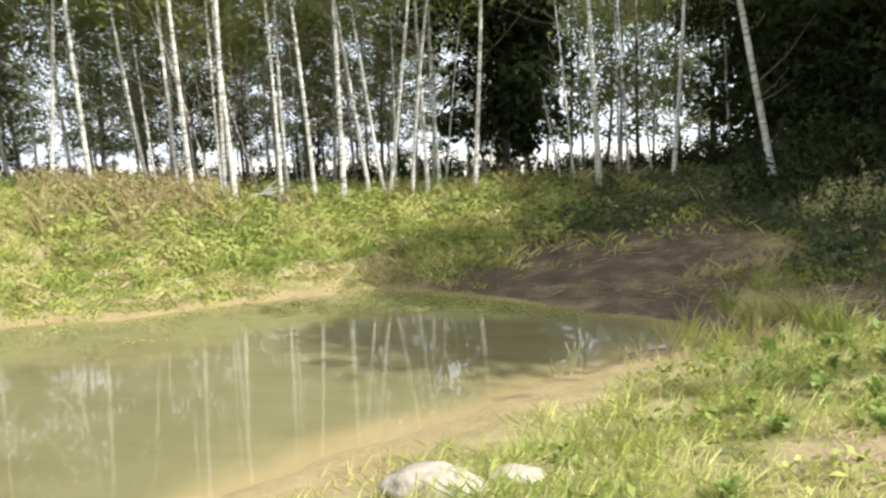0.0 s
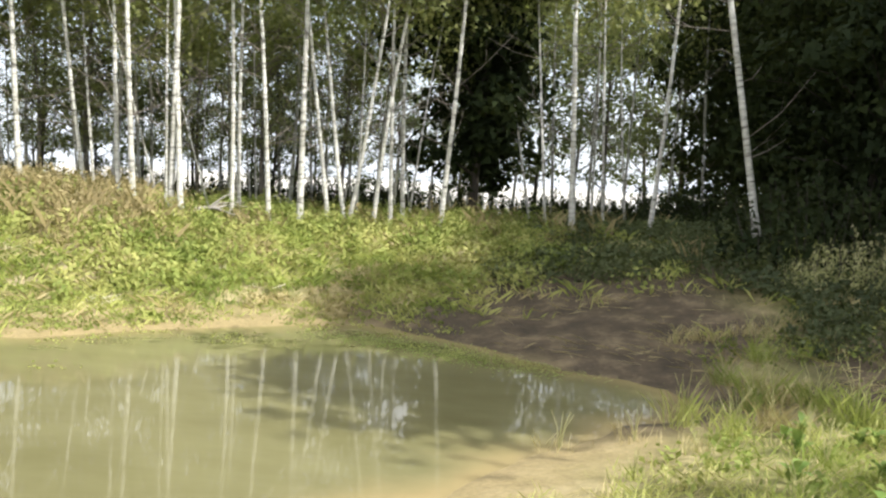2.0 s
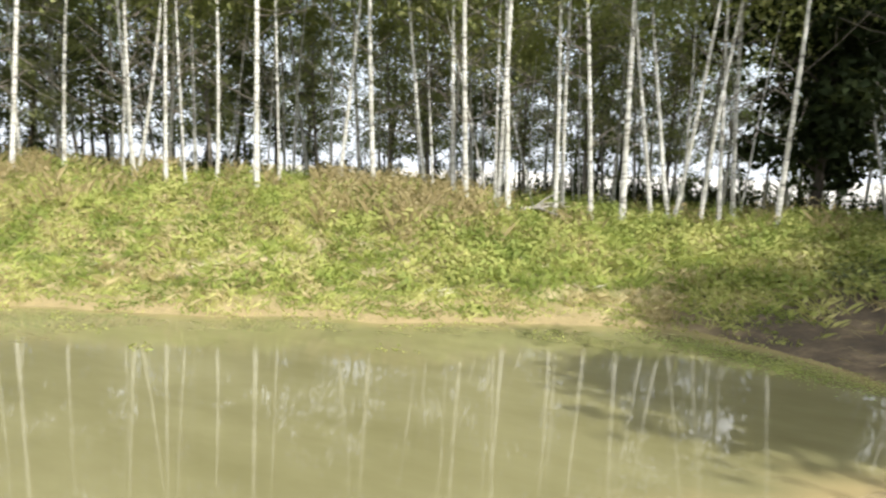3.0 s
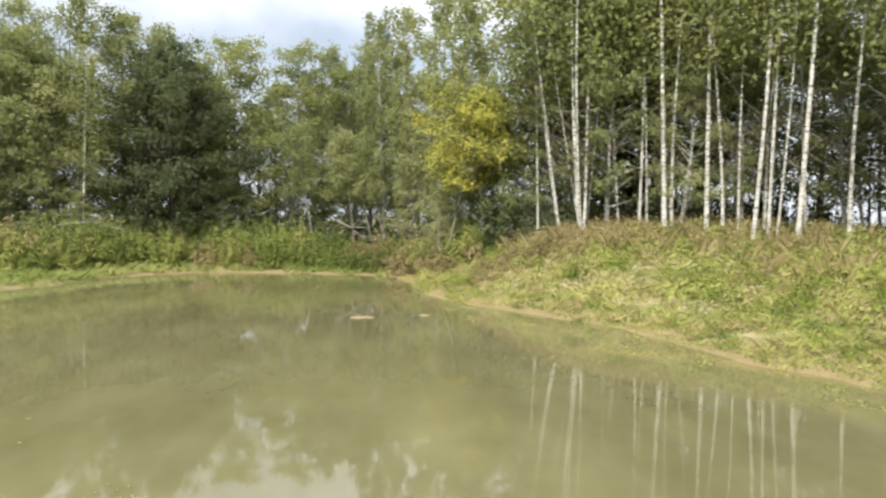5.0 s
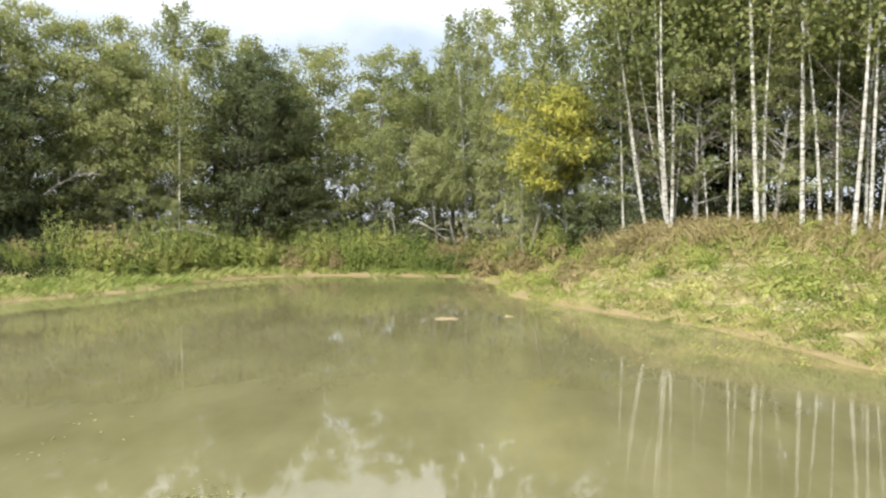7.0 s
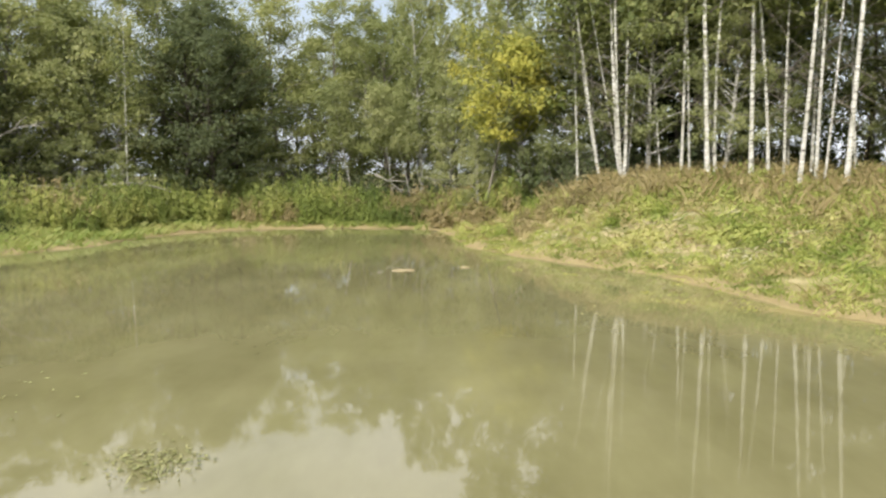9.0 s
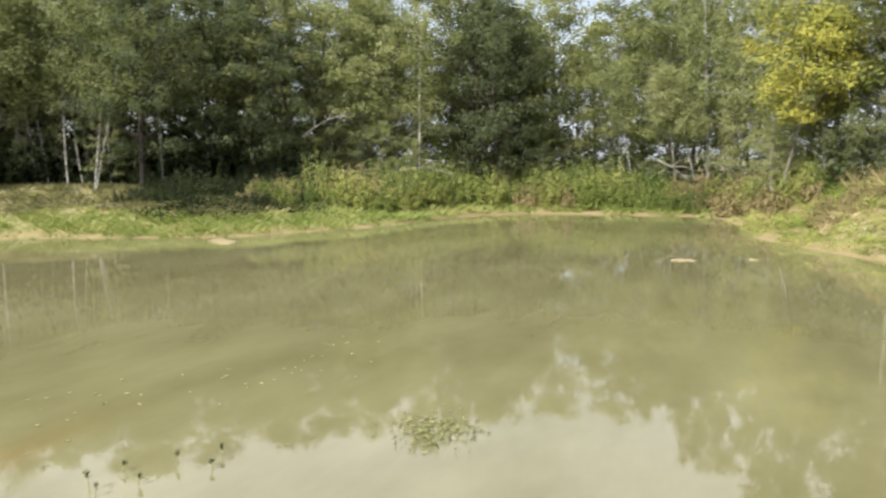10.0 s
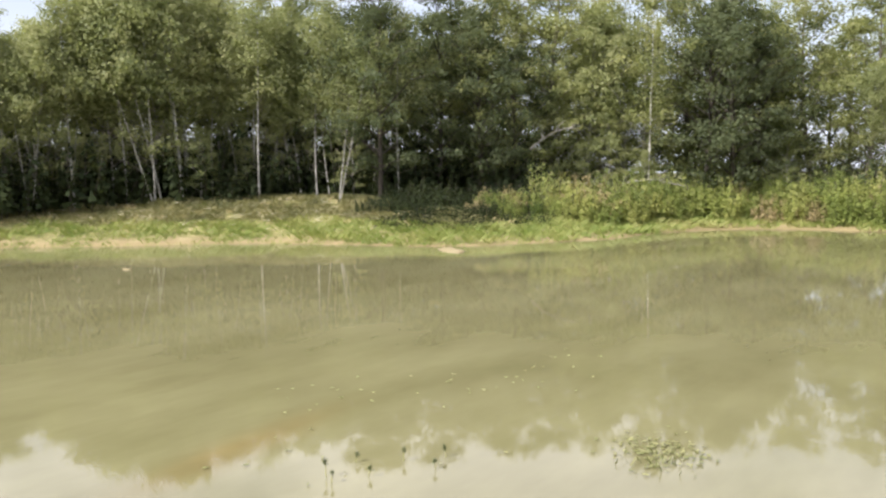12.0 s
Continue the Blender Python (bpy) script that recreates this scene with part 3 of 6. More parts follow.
# ---- trees ----
def birch_shape(seed, tall, bare, stems=1, radius=0.10, crown_r=1.7, per=18, lean_out=0.10, bark=None):
    """A birch: pale tapered stems, thin rising limbs, twigs, and a loose hanging crown."""
    rng = np.random.RandomState(seed)
    wood, twigs, centres = Wood(), Wood(), []
    for s in range(stems):
        out_a = 2 * math.pi * s / max(stems, 1) + rng.uniform(0, 1)
        lean = lean_out * rng.uniform(0.7, 1.3) if stems > 1 else 0.0
        dx, dy = math.cos(out_a) * lean, math.sin(out_a) * lean
        h = tall * (1 if s == 0 else rng.uniform(0.8, 0.97))
        bend = rng.uniform(-0.25, 0.25, 4)
        pts, rad = [], []
        for i in range(11):
            t = i / 10
            pts.append((dx * h * (t ** 0.75) + bend[0] * math.sin(t * 3 + bend[1] * 6), dy * h * (t ** 0.75) + bend[2] * math.sin(t * 3.4 + bend[3] * 6), h * t - 0.15))
            rad.append(0.51 * radius * (1.22 if i == 0 else 1) * (1 - 0.86 * t) * (0.8 if stems > 1 else 1))
        o = Vector((pts[0][0], pts[0][1], 0))
        pts = [Vector(p) - o for p in pts]
        wood.add(pts, rad, 8)

        def stem_at(z):
            f = min(max((z + 0.15) / h, 0), 0.999) * 10
            i = int(f)
            return pts[i].lerp(pts[i + 1], f - i), rad[i]
        # bare twigs below the crown
        for k in range(10):
            z = rng.uniform(bare * 0.3, bare * 1.05)
            p, r = stem_at(z)
            a, ln = rng.uniform(0, 6.28), rng.uniform(0.4, 1.5)
            d = Vector((math.cos(a), math.sin(a), rng.uniform(0.2, 0.9)))
            q = p + d * ln * 0.5
            twigs.add([p, q, p + d * ln + Vector((0, 0, rng.uniform(-0.2, 0.3)))], [0.011, 0.008, 0.003], 4)
            twigs.add([q, q + Vector((d.y * 0.3 + d.x * 0.2, d.x * -0.3 + d.y * 0.2, rng.uniform(0.1, 0.4))) * ln], [0.006, 0.002], 4)
        limbs = int(26 / stems ** 0.5)
        for k in range(limbs):
            t = (k + rng.uniform(0, 1)) / limbs
            z = bare + (h * 0.97 - bare) * t
            p, r = stem_at(z)
            a = k * 2.4 + rng.uniform(-0.4, 0.4)
            ln = crown_r * (1.0 - 0.72 * t ** 1.6) * rng.uniform(0.6, 1.15) * (0.6 + 0.4 * min(1, t * 4))
            d = Vector((math.cos(a), math.sin(a), rng.uniform(0.5, 1.1)))
            q = p + d * ln * 0.55
            e = q + Vector((d.x * ln * 0.5, d.y * ln * 0.5, ln * rng.uniform(-0.15, 0.25)))
            twigs.add([p, p.lerp(q, 0.5), q, e], [max(r * 0.38, 0.010), max(r * 0.26, 0.008), 0.007, 0.003], 4)
            for f in (0.45, 0.75, 1.0):
                c = p.lerp(q, f / 0.6) if f < 0.6 else q.lerp(e, (f - 0.6) / 0.4)
                centres.append(c + Vector((0, 0, -0.1)))
                if rng.uniform() < 0.6:
                    centres.append(c + Vector((rng.uniform(-0.5, 0.5), rng.uniform(-0.5, 0.5), rng.uniform(-0.7, 0.1))))
    cen = np.array([tuple(c) for c in centres])
        # trunk and limbs grow together: one mesh, pale bark on the stem and brown bark on the limbs
    stem_faces = len(wood.fs)
    o = len(wood.vs)
    wood.vs += twigs.vs
    wood.fs += [tuple(i + o for i in f) for f in twigs.fs]
    me = wood.mesh("trunk", bark or BARK_BIRCH)
    me.materials.append(BARK_TWIG)
    me.polygons.foreach_set("material_index", [0] * stem_faces + [1] * (len(wood.fs) - stem_faces))
    return me, (rng, cen, per)


def make_tree(name, wood_me, crown_args, leaf, label, category, group, spread, size, droop=0.5):
    rng, cen, per = crown_args
    v, f = leaves(rng, cen, spread, per, size[0], size[1], droop, True, 3)
    root = new(name)
    child("trunk", wood_me, root)
    child("crown", mesh_arrays("crown", v, f, leaf), root)
    return tagged(root, label, category, group)


def foliage_mass(rng, c, r, n):
    """Points on the upper and outer side of one bough's mass of leaves, so that masses stand apart with dark gaps between."""
    q = rng.normal(size=(n, 3))
    q[:, 2] = np.abs(q[:, 2]) * 0.9 - 0.25
    q /= np.linalg.norm(q, axis=1)[:, None]
    return np.asarray(c) + q * r * rng.uniform(0.55, 1.0, n)[:, None] * np.array([1, 1, 0.72])


def broadleaf_shape(seed, tall, bare, crown_r, bark, per=56, radius=0.14, limbs=46):
    """A dense waterside tree: forked stem, spreading limbs and separate masses of leaves on the boughs."""
    rng = np.random.RandomState(seed)
    wood, centres = Wood(), []
    bend = rng.uniform(-0.4, 0.4, 4)
    pts, rad = [], []
    for i in range(10):
        t = i / 9
        pts.append(Vector((bend[0] * math.sin(t * 3), bend[2] * math.sin(t * 2.6), tall * 0.93 * t - 0.15)))
        rad.append(radius * (1.25 if i == 0 else 1) * (1 - 0.88 * t))
    wood.add(pts, rad, 8)
    lump = rng.uniform(0.6, 1.3, 12)
    for k in range(limbs):
        t = (k + rng.uniform(0, 1)) / limbs
        z = bare + (tall * 0.93 - bare) * t
        f = min(max((z + 0.15) / (tall * 0.93), 0), 0.999) * 9
        i = int(f)
        p = pts[i].lerp(pts[i + 1], f - i)
        a = k * 2.4 + rng.uniform(-0.5, 0.5)
        prof = (0.78 + 0.42 * math.sin(math.pi * min(t * 1.3, 1.0))) * (1 - 0.62 * (max(0, t - 0.36) / 0.64) ** 1.5)
        ln = crown_r * prof * lump[int(t * 11.9)] * rng.uniform(0.65, 1.2)
        d = Vector((math.cos(a), math.sin(a), rng.uniform(0.25, 0.85) + 0.5 * t))
        d2 = Vector((d.x, d.y, d.z * 0.6 - 0.3))
        q = p + d * ln * 0.5
        e = q + d2 * ln * 0.5
        wood.add([p, q, e], [max(rad[i] * 0.45, 0.02), 0.02, 0.007], 5)
        mass = 0.34 + 0.26 * ln / max(crown_r, 0.1)
        for s, n in ((0.4, 4), (0.7, 5), (1.0, 7)):
            c = p.lerp(q, s * 2) if s < 0.5 else q.lerp(e, (s - 0.5) * 2)
            centres += list(foliage_mass(rng, c, mass * rng.uniform(0.75, 1.3), n))
    return wood.mesh("trunk", bark), (rng, np.array(centres), max(5, per * 5 // 16))


def weeping_shape(seed, tall, bare, crown_r, bark, per=13, radius=0.09, limbs=34):
    """A tall silver birch: rising limbs from which thin leafy strands hang straight down."""
    rng = np.random.RandomState(seed)
    wood, centres = Wood(), []
    bend = rng.uniform(-0.35, 0.35, 4)
    pts, rad = [], []
    for i in range(10):
        t = i / 9
        pts.append(Vector((bend[0] * math.sin(t * 3), bend[2] * math.sin(t * 2.6), tall * 0.95 * t - 0.15)))
        rad.append(radius * (1.25 if i == 0 else 1) * (1 - 0.9 * t))
    wood.add(pts, rad, 8)
    for k in range(limbs):
        t = (k + rng.uniform(0, 1)) / limbs
        z = bare + (tall * 0.93 - bare) * t
        f = min(max((z + 0.15) / (tall * 0.95), 0), 0.999) * 9
        i = int(f)
        p = pts[i].lerp(pts[i + 1], f - i)
        a = k * 2.4 + rng.uniform(-0.5, 0.5)
        ln = crown_r * (1 - 0.78 * t ** 1.3) * rng.uniform(0.55, 1.25)
        d = Vector((math.cos(a), math.sin(a), rng.uniform(0.6, 1.1)))
        q = p + d * ln * 0.6
        e = q + Vector((d.x, d.y, 0.05)) * ln * 0.4
        wood.add([p, q, e], [max(rad[i] * 0.42, 0.016), 0.014, 0.006], 5)
        for j in range(5):
            c = p.lerp(q, rng.uniform(0.35, 1.0)) if j < 2 else q.lerp(e, rng.uniform(0, 1.1))
            c = c + Vector((rng.normal() * 0.14, rng.normal() * 0.14, 0.08))
            hang = rng.uniform(0.35, 1.15) * (1 - 0.45 * t)
            for h in np.arange(0, hang, 0.2):
                centres.append(tuple(c + Vector((0, 0, -h))))
    return wood.mesh("trunk", bark), (rng, np.array(centres), per)


birch_kinds = []
for seed, tall, bare, stems, rad in [(11, 11.5, 4.3, 1, 0.105), (12, 12.2, 4.6, 1, 0.120), (13, 10.6, 4.0, 1, 0.085), (14, 11.0, 3.9, 2, 0.10),
                                     (15, 10.8, 3.4, 3, 0.11), (16, 9.6, 3.9, 1, 0.055), (17, 11.8, 4.3, 1, 0.09)]:
    wood_me, crown = birch_shape(seed, tall, bare, stems, rad)
    birch_kinds.append(make_tree("birch_tree", wood_me, crown, LEAF_BIRCH,
                                 "slender white-barked birch with bare trunk and airy crown" if stems == 1 else
                                 "white-barked birch forking low into several pale stems",
                                 "tree", "birches on the bank", (0.24, 0.24, 0.30), (0.125, 0.098)))

wood_kinds = []
for seed, tall, bare, r in [(31, 11.2, 1.4, 2.6), (32, 10.6, 1.1, 2.5), (33, 11.6, 2.0, 2.4), (34, 9.8, 0.9, 2.6)]:
    wood_me, crown = broadleaf_shape(seed, tall, bare, r, BARK_GREY)
    wood_kinds.append(make_tree("broadleaf_tree", wood_me, crown, LEAF_WOOD, "leafy olive-green waterside tree with a pale grey trunk",
                                "tree", "trees round the pond", (0.19, 0.19, 0.15), (0.120, 0.092), 0.3))
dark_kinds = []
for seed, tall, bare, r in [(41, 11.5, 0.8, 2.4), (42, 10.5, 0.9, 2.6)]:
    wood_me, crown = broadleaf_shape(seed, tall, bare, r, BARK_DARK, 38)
    dark_kinds.append(make_tree("alder_tree", wood_me, crown, LEAF_DARK, "dense tree with foliage to the ground, coloured near black for shade",
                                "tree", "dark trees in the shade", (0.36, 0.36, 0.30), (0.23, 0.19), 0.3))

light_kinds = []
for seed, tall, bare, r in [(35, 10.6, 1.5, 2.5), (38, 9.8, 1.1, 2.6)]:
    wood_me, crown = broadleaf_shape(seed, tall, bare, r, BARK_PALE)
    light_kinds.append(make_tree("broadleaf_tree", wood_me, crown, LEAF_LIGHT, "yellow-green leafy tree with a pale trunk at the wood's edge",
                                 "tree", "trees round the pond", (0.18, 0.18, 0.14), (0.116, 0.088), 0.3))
weeping_kinds, olive_kinds = [], []
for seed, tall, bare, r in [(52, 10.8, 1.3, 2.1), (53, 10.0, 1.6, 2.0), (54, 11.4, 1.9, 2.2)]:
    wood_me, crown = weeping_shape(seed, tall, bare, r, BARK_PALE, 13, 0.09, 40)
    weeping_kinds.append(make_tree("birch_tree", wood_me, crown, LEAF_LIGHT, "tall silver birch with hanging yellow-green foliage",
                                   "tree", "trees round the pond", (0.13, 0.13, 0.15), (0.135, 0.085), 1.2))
    wood_me, crown = weeping_shape(seed + 10, tall, bare, r, BARK_PALE, 13, 0.09, 40)
    olive_kinds.append(make_tree("birch_tree", wood_me, crown, LEAF_WOOD, "tall silver birch with hanging olive-green foliage",
                                 "tree", "trees round the pond", (0.13, 0.13, 0.15), (0.135, 0.085), 1.2))
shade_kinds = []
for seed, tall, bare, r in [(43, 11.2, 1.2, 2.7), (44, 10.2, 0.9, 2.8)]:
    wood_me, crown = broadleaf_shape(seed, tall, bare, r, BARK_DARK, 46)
    shade_kinds.append(make_tree("alder_tree", wood_me, crown, LEAF_SHADE, "dull green tree in the wood, coloured darker for its shade",
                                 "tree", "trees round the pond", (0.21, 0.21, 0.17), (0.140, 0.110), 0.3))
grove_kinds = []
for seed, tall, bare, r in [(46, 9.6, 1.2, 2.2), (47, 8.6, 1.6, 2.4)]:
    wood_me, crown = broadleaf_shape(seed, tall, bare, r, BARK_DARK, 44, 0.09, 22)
    grove_kinds.append(make_tree("alder_tree", wood_me, crown, LEAF_SHADE, "leafy tree with gaps in its crown, coloured dark for grove shade",
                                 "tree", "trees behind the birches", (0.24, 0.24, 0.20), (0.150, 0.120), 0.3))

thin_kinds = []
for seed, tall, bare, r in [(36, 10.0, 1.8, 1.9), (37, 9.0, 2.2, 1.7)]:
    wood_me, crown = broadleaf_shape(seed, tall, bare, r, BARK_GREY, 34)
    thin_kinds.append(make_tree("broadleaf_tree", wood_me, crown, LEAF_LIGHT, "thinly leaved green tree standing among the birches",
                                "tree", "trees round the pond", (0.22, 0.22, 0.17), (0.115, 0.085), 0.3))

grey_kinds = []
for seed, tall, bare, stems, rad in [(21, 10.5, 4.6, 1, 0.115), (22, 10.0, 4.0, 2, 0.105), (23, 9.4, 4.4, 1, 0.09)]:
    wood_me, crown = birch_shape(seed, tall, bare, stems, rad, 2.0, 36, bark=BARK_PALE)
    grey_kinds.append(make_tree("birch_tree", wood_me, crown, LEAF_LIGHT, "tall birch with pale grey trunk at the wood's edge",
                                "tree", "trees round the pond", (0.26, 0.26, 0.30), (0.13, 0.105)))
used = set()


def skyline(az):
    """The far wood's tops rise and fall along the shore."""
    return float(np.interp(az, [122, 127, 131, 135, 139, 143, 146, 149.5, 152.5, 155.5, 158.5, 162], [1.0, 0.90, 0.90, 0.95, 0.95, 1.04, 1.09, 1.09, 1.04, 0.88, 0.84, 0.95]))


def plant(kind, az, d, scale=1.0, lean=0.0, turn=0.0, sink=0.0):
    """Stands a tree of that kind at an azimuth and distance; lean tips it to the viewer's right."""
    if 122 < az < 162 and d > 28:
        scale = scale * skyline(az)
    x, y = place(az, d)
    f = Vector((-math.sin(radians(az)), math.cos(radians(az)), 0))
    m = Matrix.Translation((x, y, on_ground(x, y) - sink)) @ Matrix.Rotation(radians(lean), 4, f) @ Matrix.Rotation(radians(turn), 4, "Z")
    m = m @ Matrix.Scale(scale, 4)
    if kind.name not in used:
        used.add(kind.name)
        kind.matrix_basis = m
        return kind
    c = copy_thing(kind, m)
    c.matrix_basis = m
    return c


B, W, D, S = birch_kinds, wood_kinds, dark_kinds, shade_kinds
# the birches that stand along the bank's crest: kind, azimuth, distance, scale, lean
BAY_BIRCHES = [
        (1, -10.8, 13.2, 1.0, -9.3), (0, -3.4, 14.6, 0.85, 0.1), (5, -1.8, 16.5, 0.9, -1.0), (5, -0.2, 15.5, 1.0, -2.5), (5, 0.7, 16.5, 1.0, -3.0), (1, 2.0, 15.0, 1.0, -2.3),
        (5, 3.9, 15.6, 1.0, -5.0), (5, 5.0, 17.0, 1.0, -7.1), (0, 11.7, 15.2, 0.95, 0.9), (5, 14.0, 16.4, 0.85, 10.9), (6, 14.4, 15.8, 1.0, -1.1), (2, 15.3, 15.3, 1.0, -0.8),
        (2, 16.6, 15.2, 1.0, 5.4), (5, 17.9, 15.8, 1.0, -3.1), (3, 18.5, 15.0, 1.0, 1.9), (6, 19.8, 15.1, 0.95, -7.1)]
MIDDLE_BIRCHES = [
        (1, 21.9, 15.0, 1.0, -0.5), (6, 24.1, 15.0, 1.0, -3.9), (2, 26.2, 15.5, 1.0, -2.0), (6, 26.7, 15.3, 1.0, -1.0), (5, 28.1, 16.0, 0.7, -13.0),
        (0, 30.1, 14.8, 1.0, -2.0), (1, 30.8, 15.0, 1.0, -0.4), (5, 31.1, 15.6, 1.0, 0.0), (5, 31.5, 15.8, 0.85, -15.0), (0, 33.2, 15.1, 1.0, -0.5), (2, 34.1, 15.3, 1.0, -3.5),
        (5, 35.6, 16.2, 1.0, -2.5), (6, 36.1, 16.0, 0.95, -6.3), (0, 40.0, 16.0, 1.0, 1.2), (2, 42.6, 16.5, 1.0, 5.0), (5, 46.8, 16.8, 1.0, -1.3), (1, 48.4, 16.0, 1.0, -0.8),
        (2, 51.1, 17.0, 0.95, 0.1), (5, 53.2, 16.8, 1.0, 1.2)]
END_BIRCHES = [
        (2, 54.5, 16.8, 1.0, 0.6), (4, 56.5, 17.2, 0.95, -1.8), (5, 57.3, 18.5, 1.0, -2.6), (6, 60.8, 18.8, 1.0, 1.8),
        (1, 63.9, 18.5, 1.0, 2.0), (5, 65.2, 19, 1.0, 0.0), (2, 65.7, 19.5, 1.0, 0.0), (0, 66.7, 19.2, 1.0, 0.0), (5, 67.6, 20, 1.0, 3.0),
        (2, 68.6, 20.2, 1.0, -1.8), (1, 69.7, 20.2, 1.0, -2.0), (2, 72.0, 20.8, 0.95, -1.7), (1, 72.5, 20.4, 1.05, -1.9), (5, 73.7, 21.4, 1.1, -4.0), (2, 74.3, 21.6, 1.0, 0.5),
        (5, 75.6, 22, 1.0, -0.5), (4, 78.2, 21.6, 1.1, 0.0), (3, 79.8, 22.4, 1.08, -7.5), (2, 81.4, 23.0, 0.85, -3.0), (5, 83.0, 23.4, 0.24, -10.0), (5, 78.35, 22.3, 1.0, -10.5), (5, 78.0, 22.5, 0.9, 5.0)]
for k, az, d, s, lean in BAY_BIRCHES + MIDDLE_BIRCHES + END_BIRCHES:
    plant(B[k], az, d, s, lean, az * 47 % 360)
rng_t = np.random.RandomState(5)
# slimmer birches deeper in the grove
for i in range(66):
    az = 8 + 70 * (i + rng_t.uniform(0, 1)) / 66
    if az > 60 and i % 2:
        continue
    plant(B[int(rng_t.choice([0, 2, 5, 6]))], az, rng_t.uniform(18.5, 25) if az < 68 else rng_t.uniform(22, 26), rng_t.uniform(0.85, 1.05), rng_t.uniform(-5, 5), rng_t.uniform(0, 360))
# leafy trees closing the grove behind, with gaps that let the sky through
for k, az, d, s in [(1, 22.5, 26, 0.8), (1, 30.5, 27, 0.8), (0, 34.5, 26, 0.9), (0, 39, 26, 0.9),
                    (3, 45, 31, 0.7), (1, 50, 27, 0.9), (0, 54, 28, 0.9), (3, 59, 30, 0.85), (1, 62.5, 28, 0.8), (3, 68, 28, 0.7), (0, 70.5, 26, 1.0),
                    (1, 73, 28, 1.0), (0, 76, 26, 1.0), (3, 79, 28, 1.0), (1, 82, 27, 1.0)]:
    pick = D[k % 2] if 74 < az < 77 else grove_kinds[k % 2] if az < 62 else light_kinds[k % 2]
    plant(pick, az, d, s, 0, rng_t.uniform(0, 360))
for az, d, s in [(-7, 19, 0.8), (-4.5, 22, 0.95), (-1.5, 20, 0.8), (1, 23, 0.95), (3.5, 20, 0.78), (6.5, 22, 0.85), (9, 24, 0.95)]:
    plant(B[int(rng_t.choice([0, 2, 6]))], az, d, s, rng_t.uniform(-4, 4), rng_t.uniform(0, 360))
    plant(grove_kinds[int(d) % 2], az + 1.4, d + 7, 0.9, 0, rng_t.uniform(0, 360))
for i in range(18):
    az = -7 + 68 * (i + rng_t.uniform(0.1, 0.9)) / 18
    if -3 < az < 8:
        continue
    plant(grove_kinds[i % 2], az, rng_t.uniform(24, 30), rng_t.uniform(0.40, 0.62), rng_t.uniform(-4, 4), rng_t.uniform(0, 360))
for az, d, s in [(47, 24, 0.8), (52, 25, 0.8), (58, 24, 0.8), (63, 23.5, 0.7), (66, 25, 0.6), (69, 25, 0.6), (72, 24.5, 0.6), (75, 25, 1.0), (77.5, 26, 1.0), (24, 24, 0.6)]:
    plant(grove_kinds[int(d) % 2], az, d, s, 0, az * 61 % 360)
# young leafy trees among the trunks
for az, d, s in [(9.5, 20, 0.62), (19, 21, 0.5), (24.5, 20, 0.55), (29, 22, 0.5), (36, 21, 0.55), (39, 20, 0.45), (44, 22, 0.5), (51.5, 21, 0.5), (61, 22, 0.5), (67.5, 21.5, 0.5),
                 (71.5, 21, 0.5), (76.5, 22, 0.55), (80.5, 24, 0.55)]:
    plant((light_kinds if az > 60 else thin_kinds)[int(rng_t.randint(2))], az, d, s, rng_t.uniform(-4, 4), rng_t.uniform(0, 360))
# trees on the right, leaves coloured near black for the shade over them
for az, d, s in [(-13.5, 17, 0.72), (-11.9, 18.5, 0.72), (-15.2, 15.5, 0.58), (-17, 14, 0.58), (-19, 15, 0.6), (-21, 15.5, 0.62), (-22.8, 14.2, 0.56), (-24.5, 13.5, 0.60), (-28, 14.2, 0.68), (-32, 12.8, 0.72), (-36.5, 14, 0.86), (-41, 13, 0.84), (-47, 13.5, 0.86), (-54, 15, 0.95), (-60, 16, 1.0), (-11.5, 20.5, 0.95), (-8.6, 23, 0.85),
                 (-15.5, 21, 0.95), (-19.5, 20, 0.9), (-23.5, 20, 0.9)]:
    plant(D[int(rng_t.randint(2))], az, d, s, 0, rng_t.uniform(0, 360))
# unseen trees right of the view, added to cast the bay's shade
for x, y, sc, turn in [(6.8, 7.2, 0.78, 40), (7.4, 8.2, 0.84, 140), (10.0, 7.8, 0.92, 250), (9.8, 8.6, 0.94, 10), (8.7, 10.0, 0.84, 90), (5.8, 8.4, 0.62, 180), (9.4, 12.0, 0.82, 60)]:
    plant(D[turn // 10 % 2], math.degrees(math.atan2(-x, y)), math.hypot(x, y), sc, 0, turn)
# unseen tree with a raised crown, added to shade the bay's mouth
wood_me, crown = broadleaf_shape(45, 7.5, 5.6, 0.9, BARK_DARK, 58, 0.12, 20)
high = make_tree("alder_tree", wood_me, crown, LEAF_DARK, "unseen tall tree with a bare trunk, added to shade the bay", "tree", "dark trees in the shade", (0.36, 0.36, 0.30), (0.19, 0.15), 0.3)
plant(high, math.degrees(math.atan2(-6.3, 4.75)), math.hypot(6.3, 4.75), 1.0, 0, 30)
# two more unseen trees, added to keep the sun off the right side
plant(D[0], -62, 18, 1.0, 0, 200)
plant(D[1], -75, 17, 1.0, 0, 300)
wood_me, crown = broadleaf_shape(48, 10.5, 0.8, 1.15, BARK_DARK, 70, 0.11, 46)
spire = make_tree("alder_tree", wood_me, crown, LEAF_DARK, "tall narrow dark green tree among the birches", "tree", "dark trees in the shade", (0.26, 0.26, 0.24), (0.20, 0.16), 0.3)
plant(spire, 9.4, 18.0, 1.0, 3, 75)
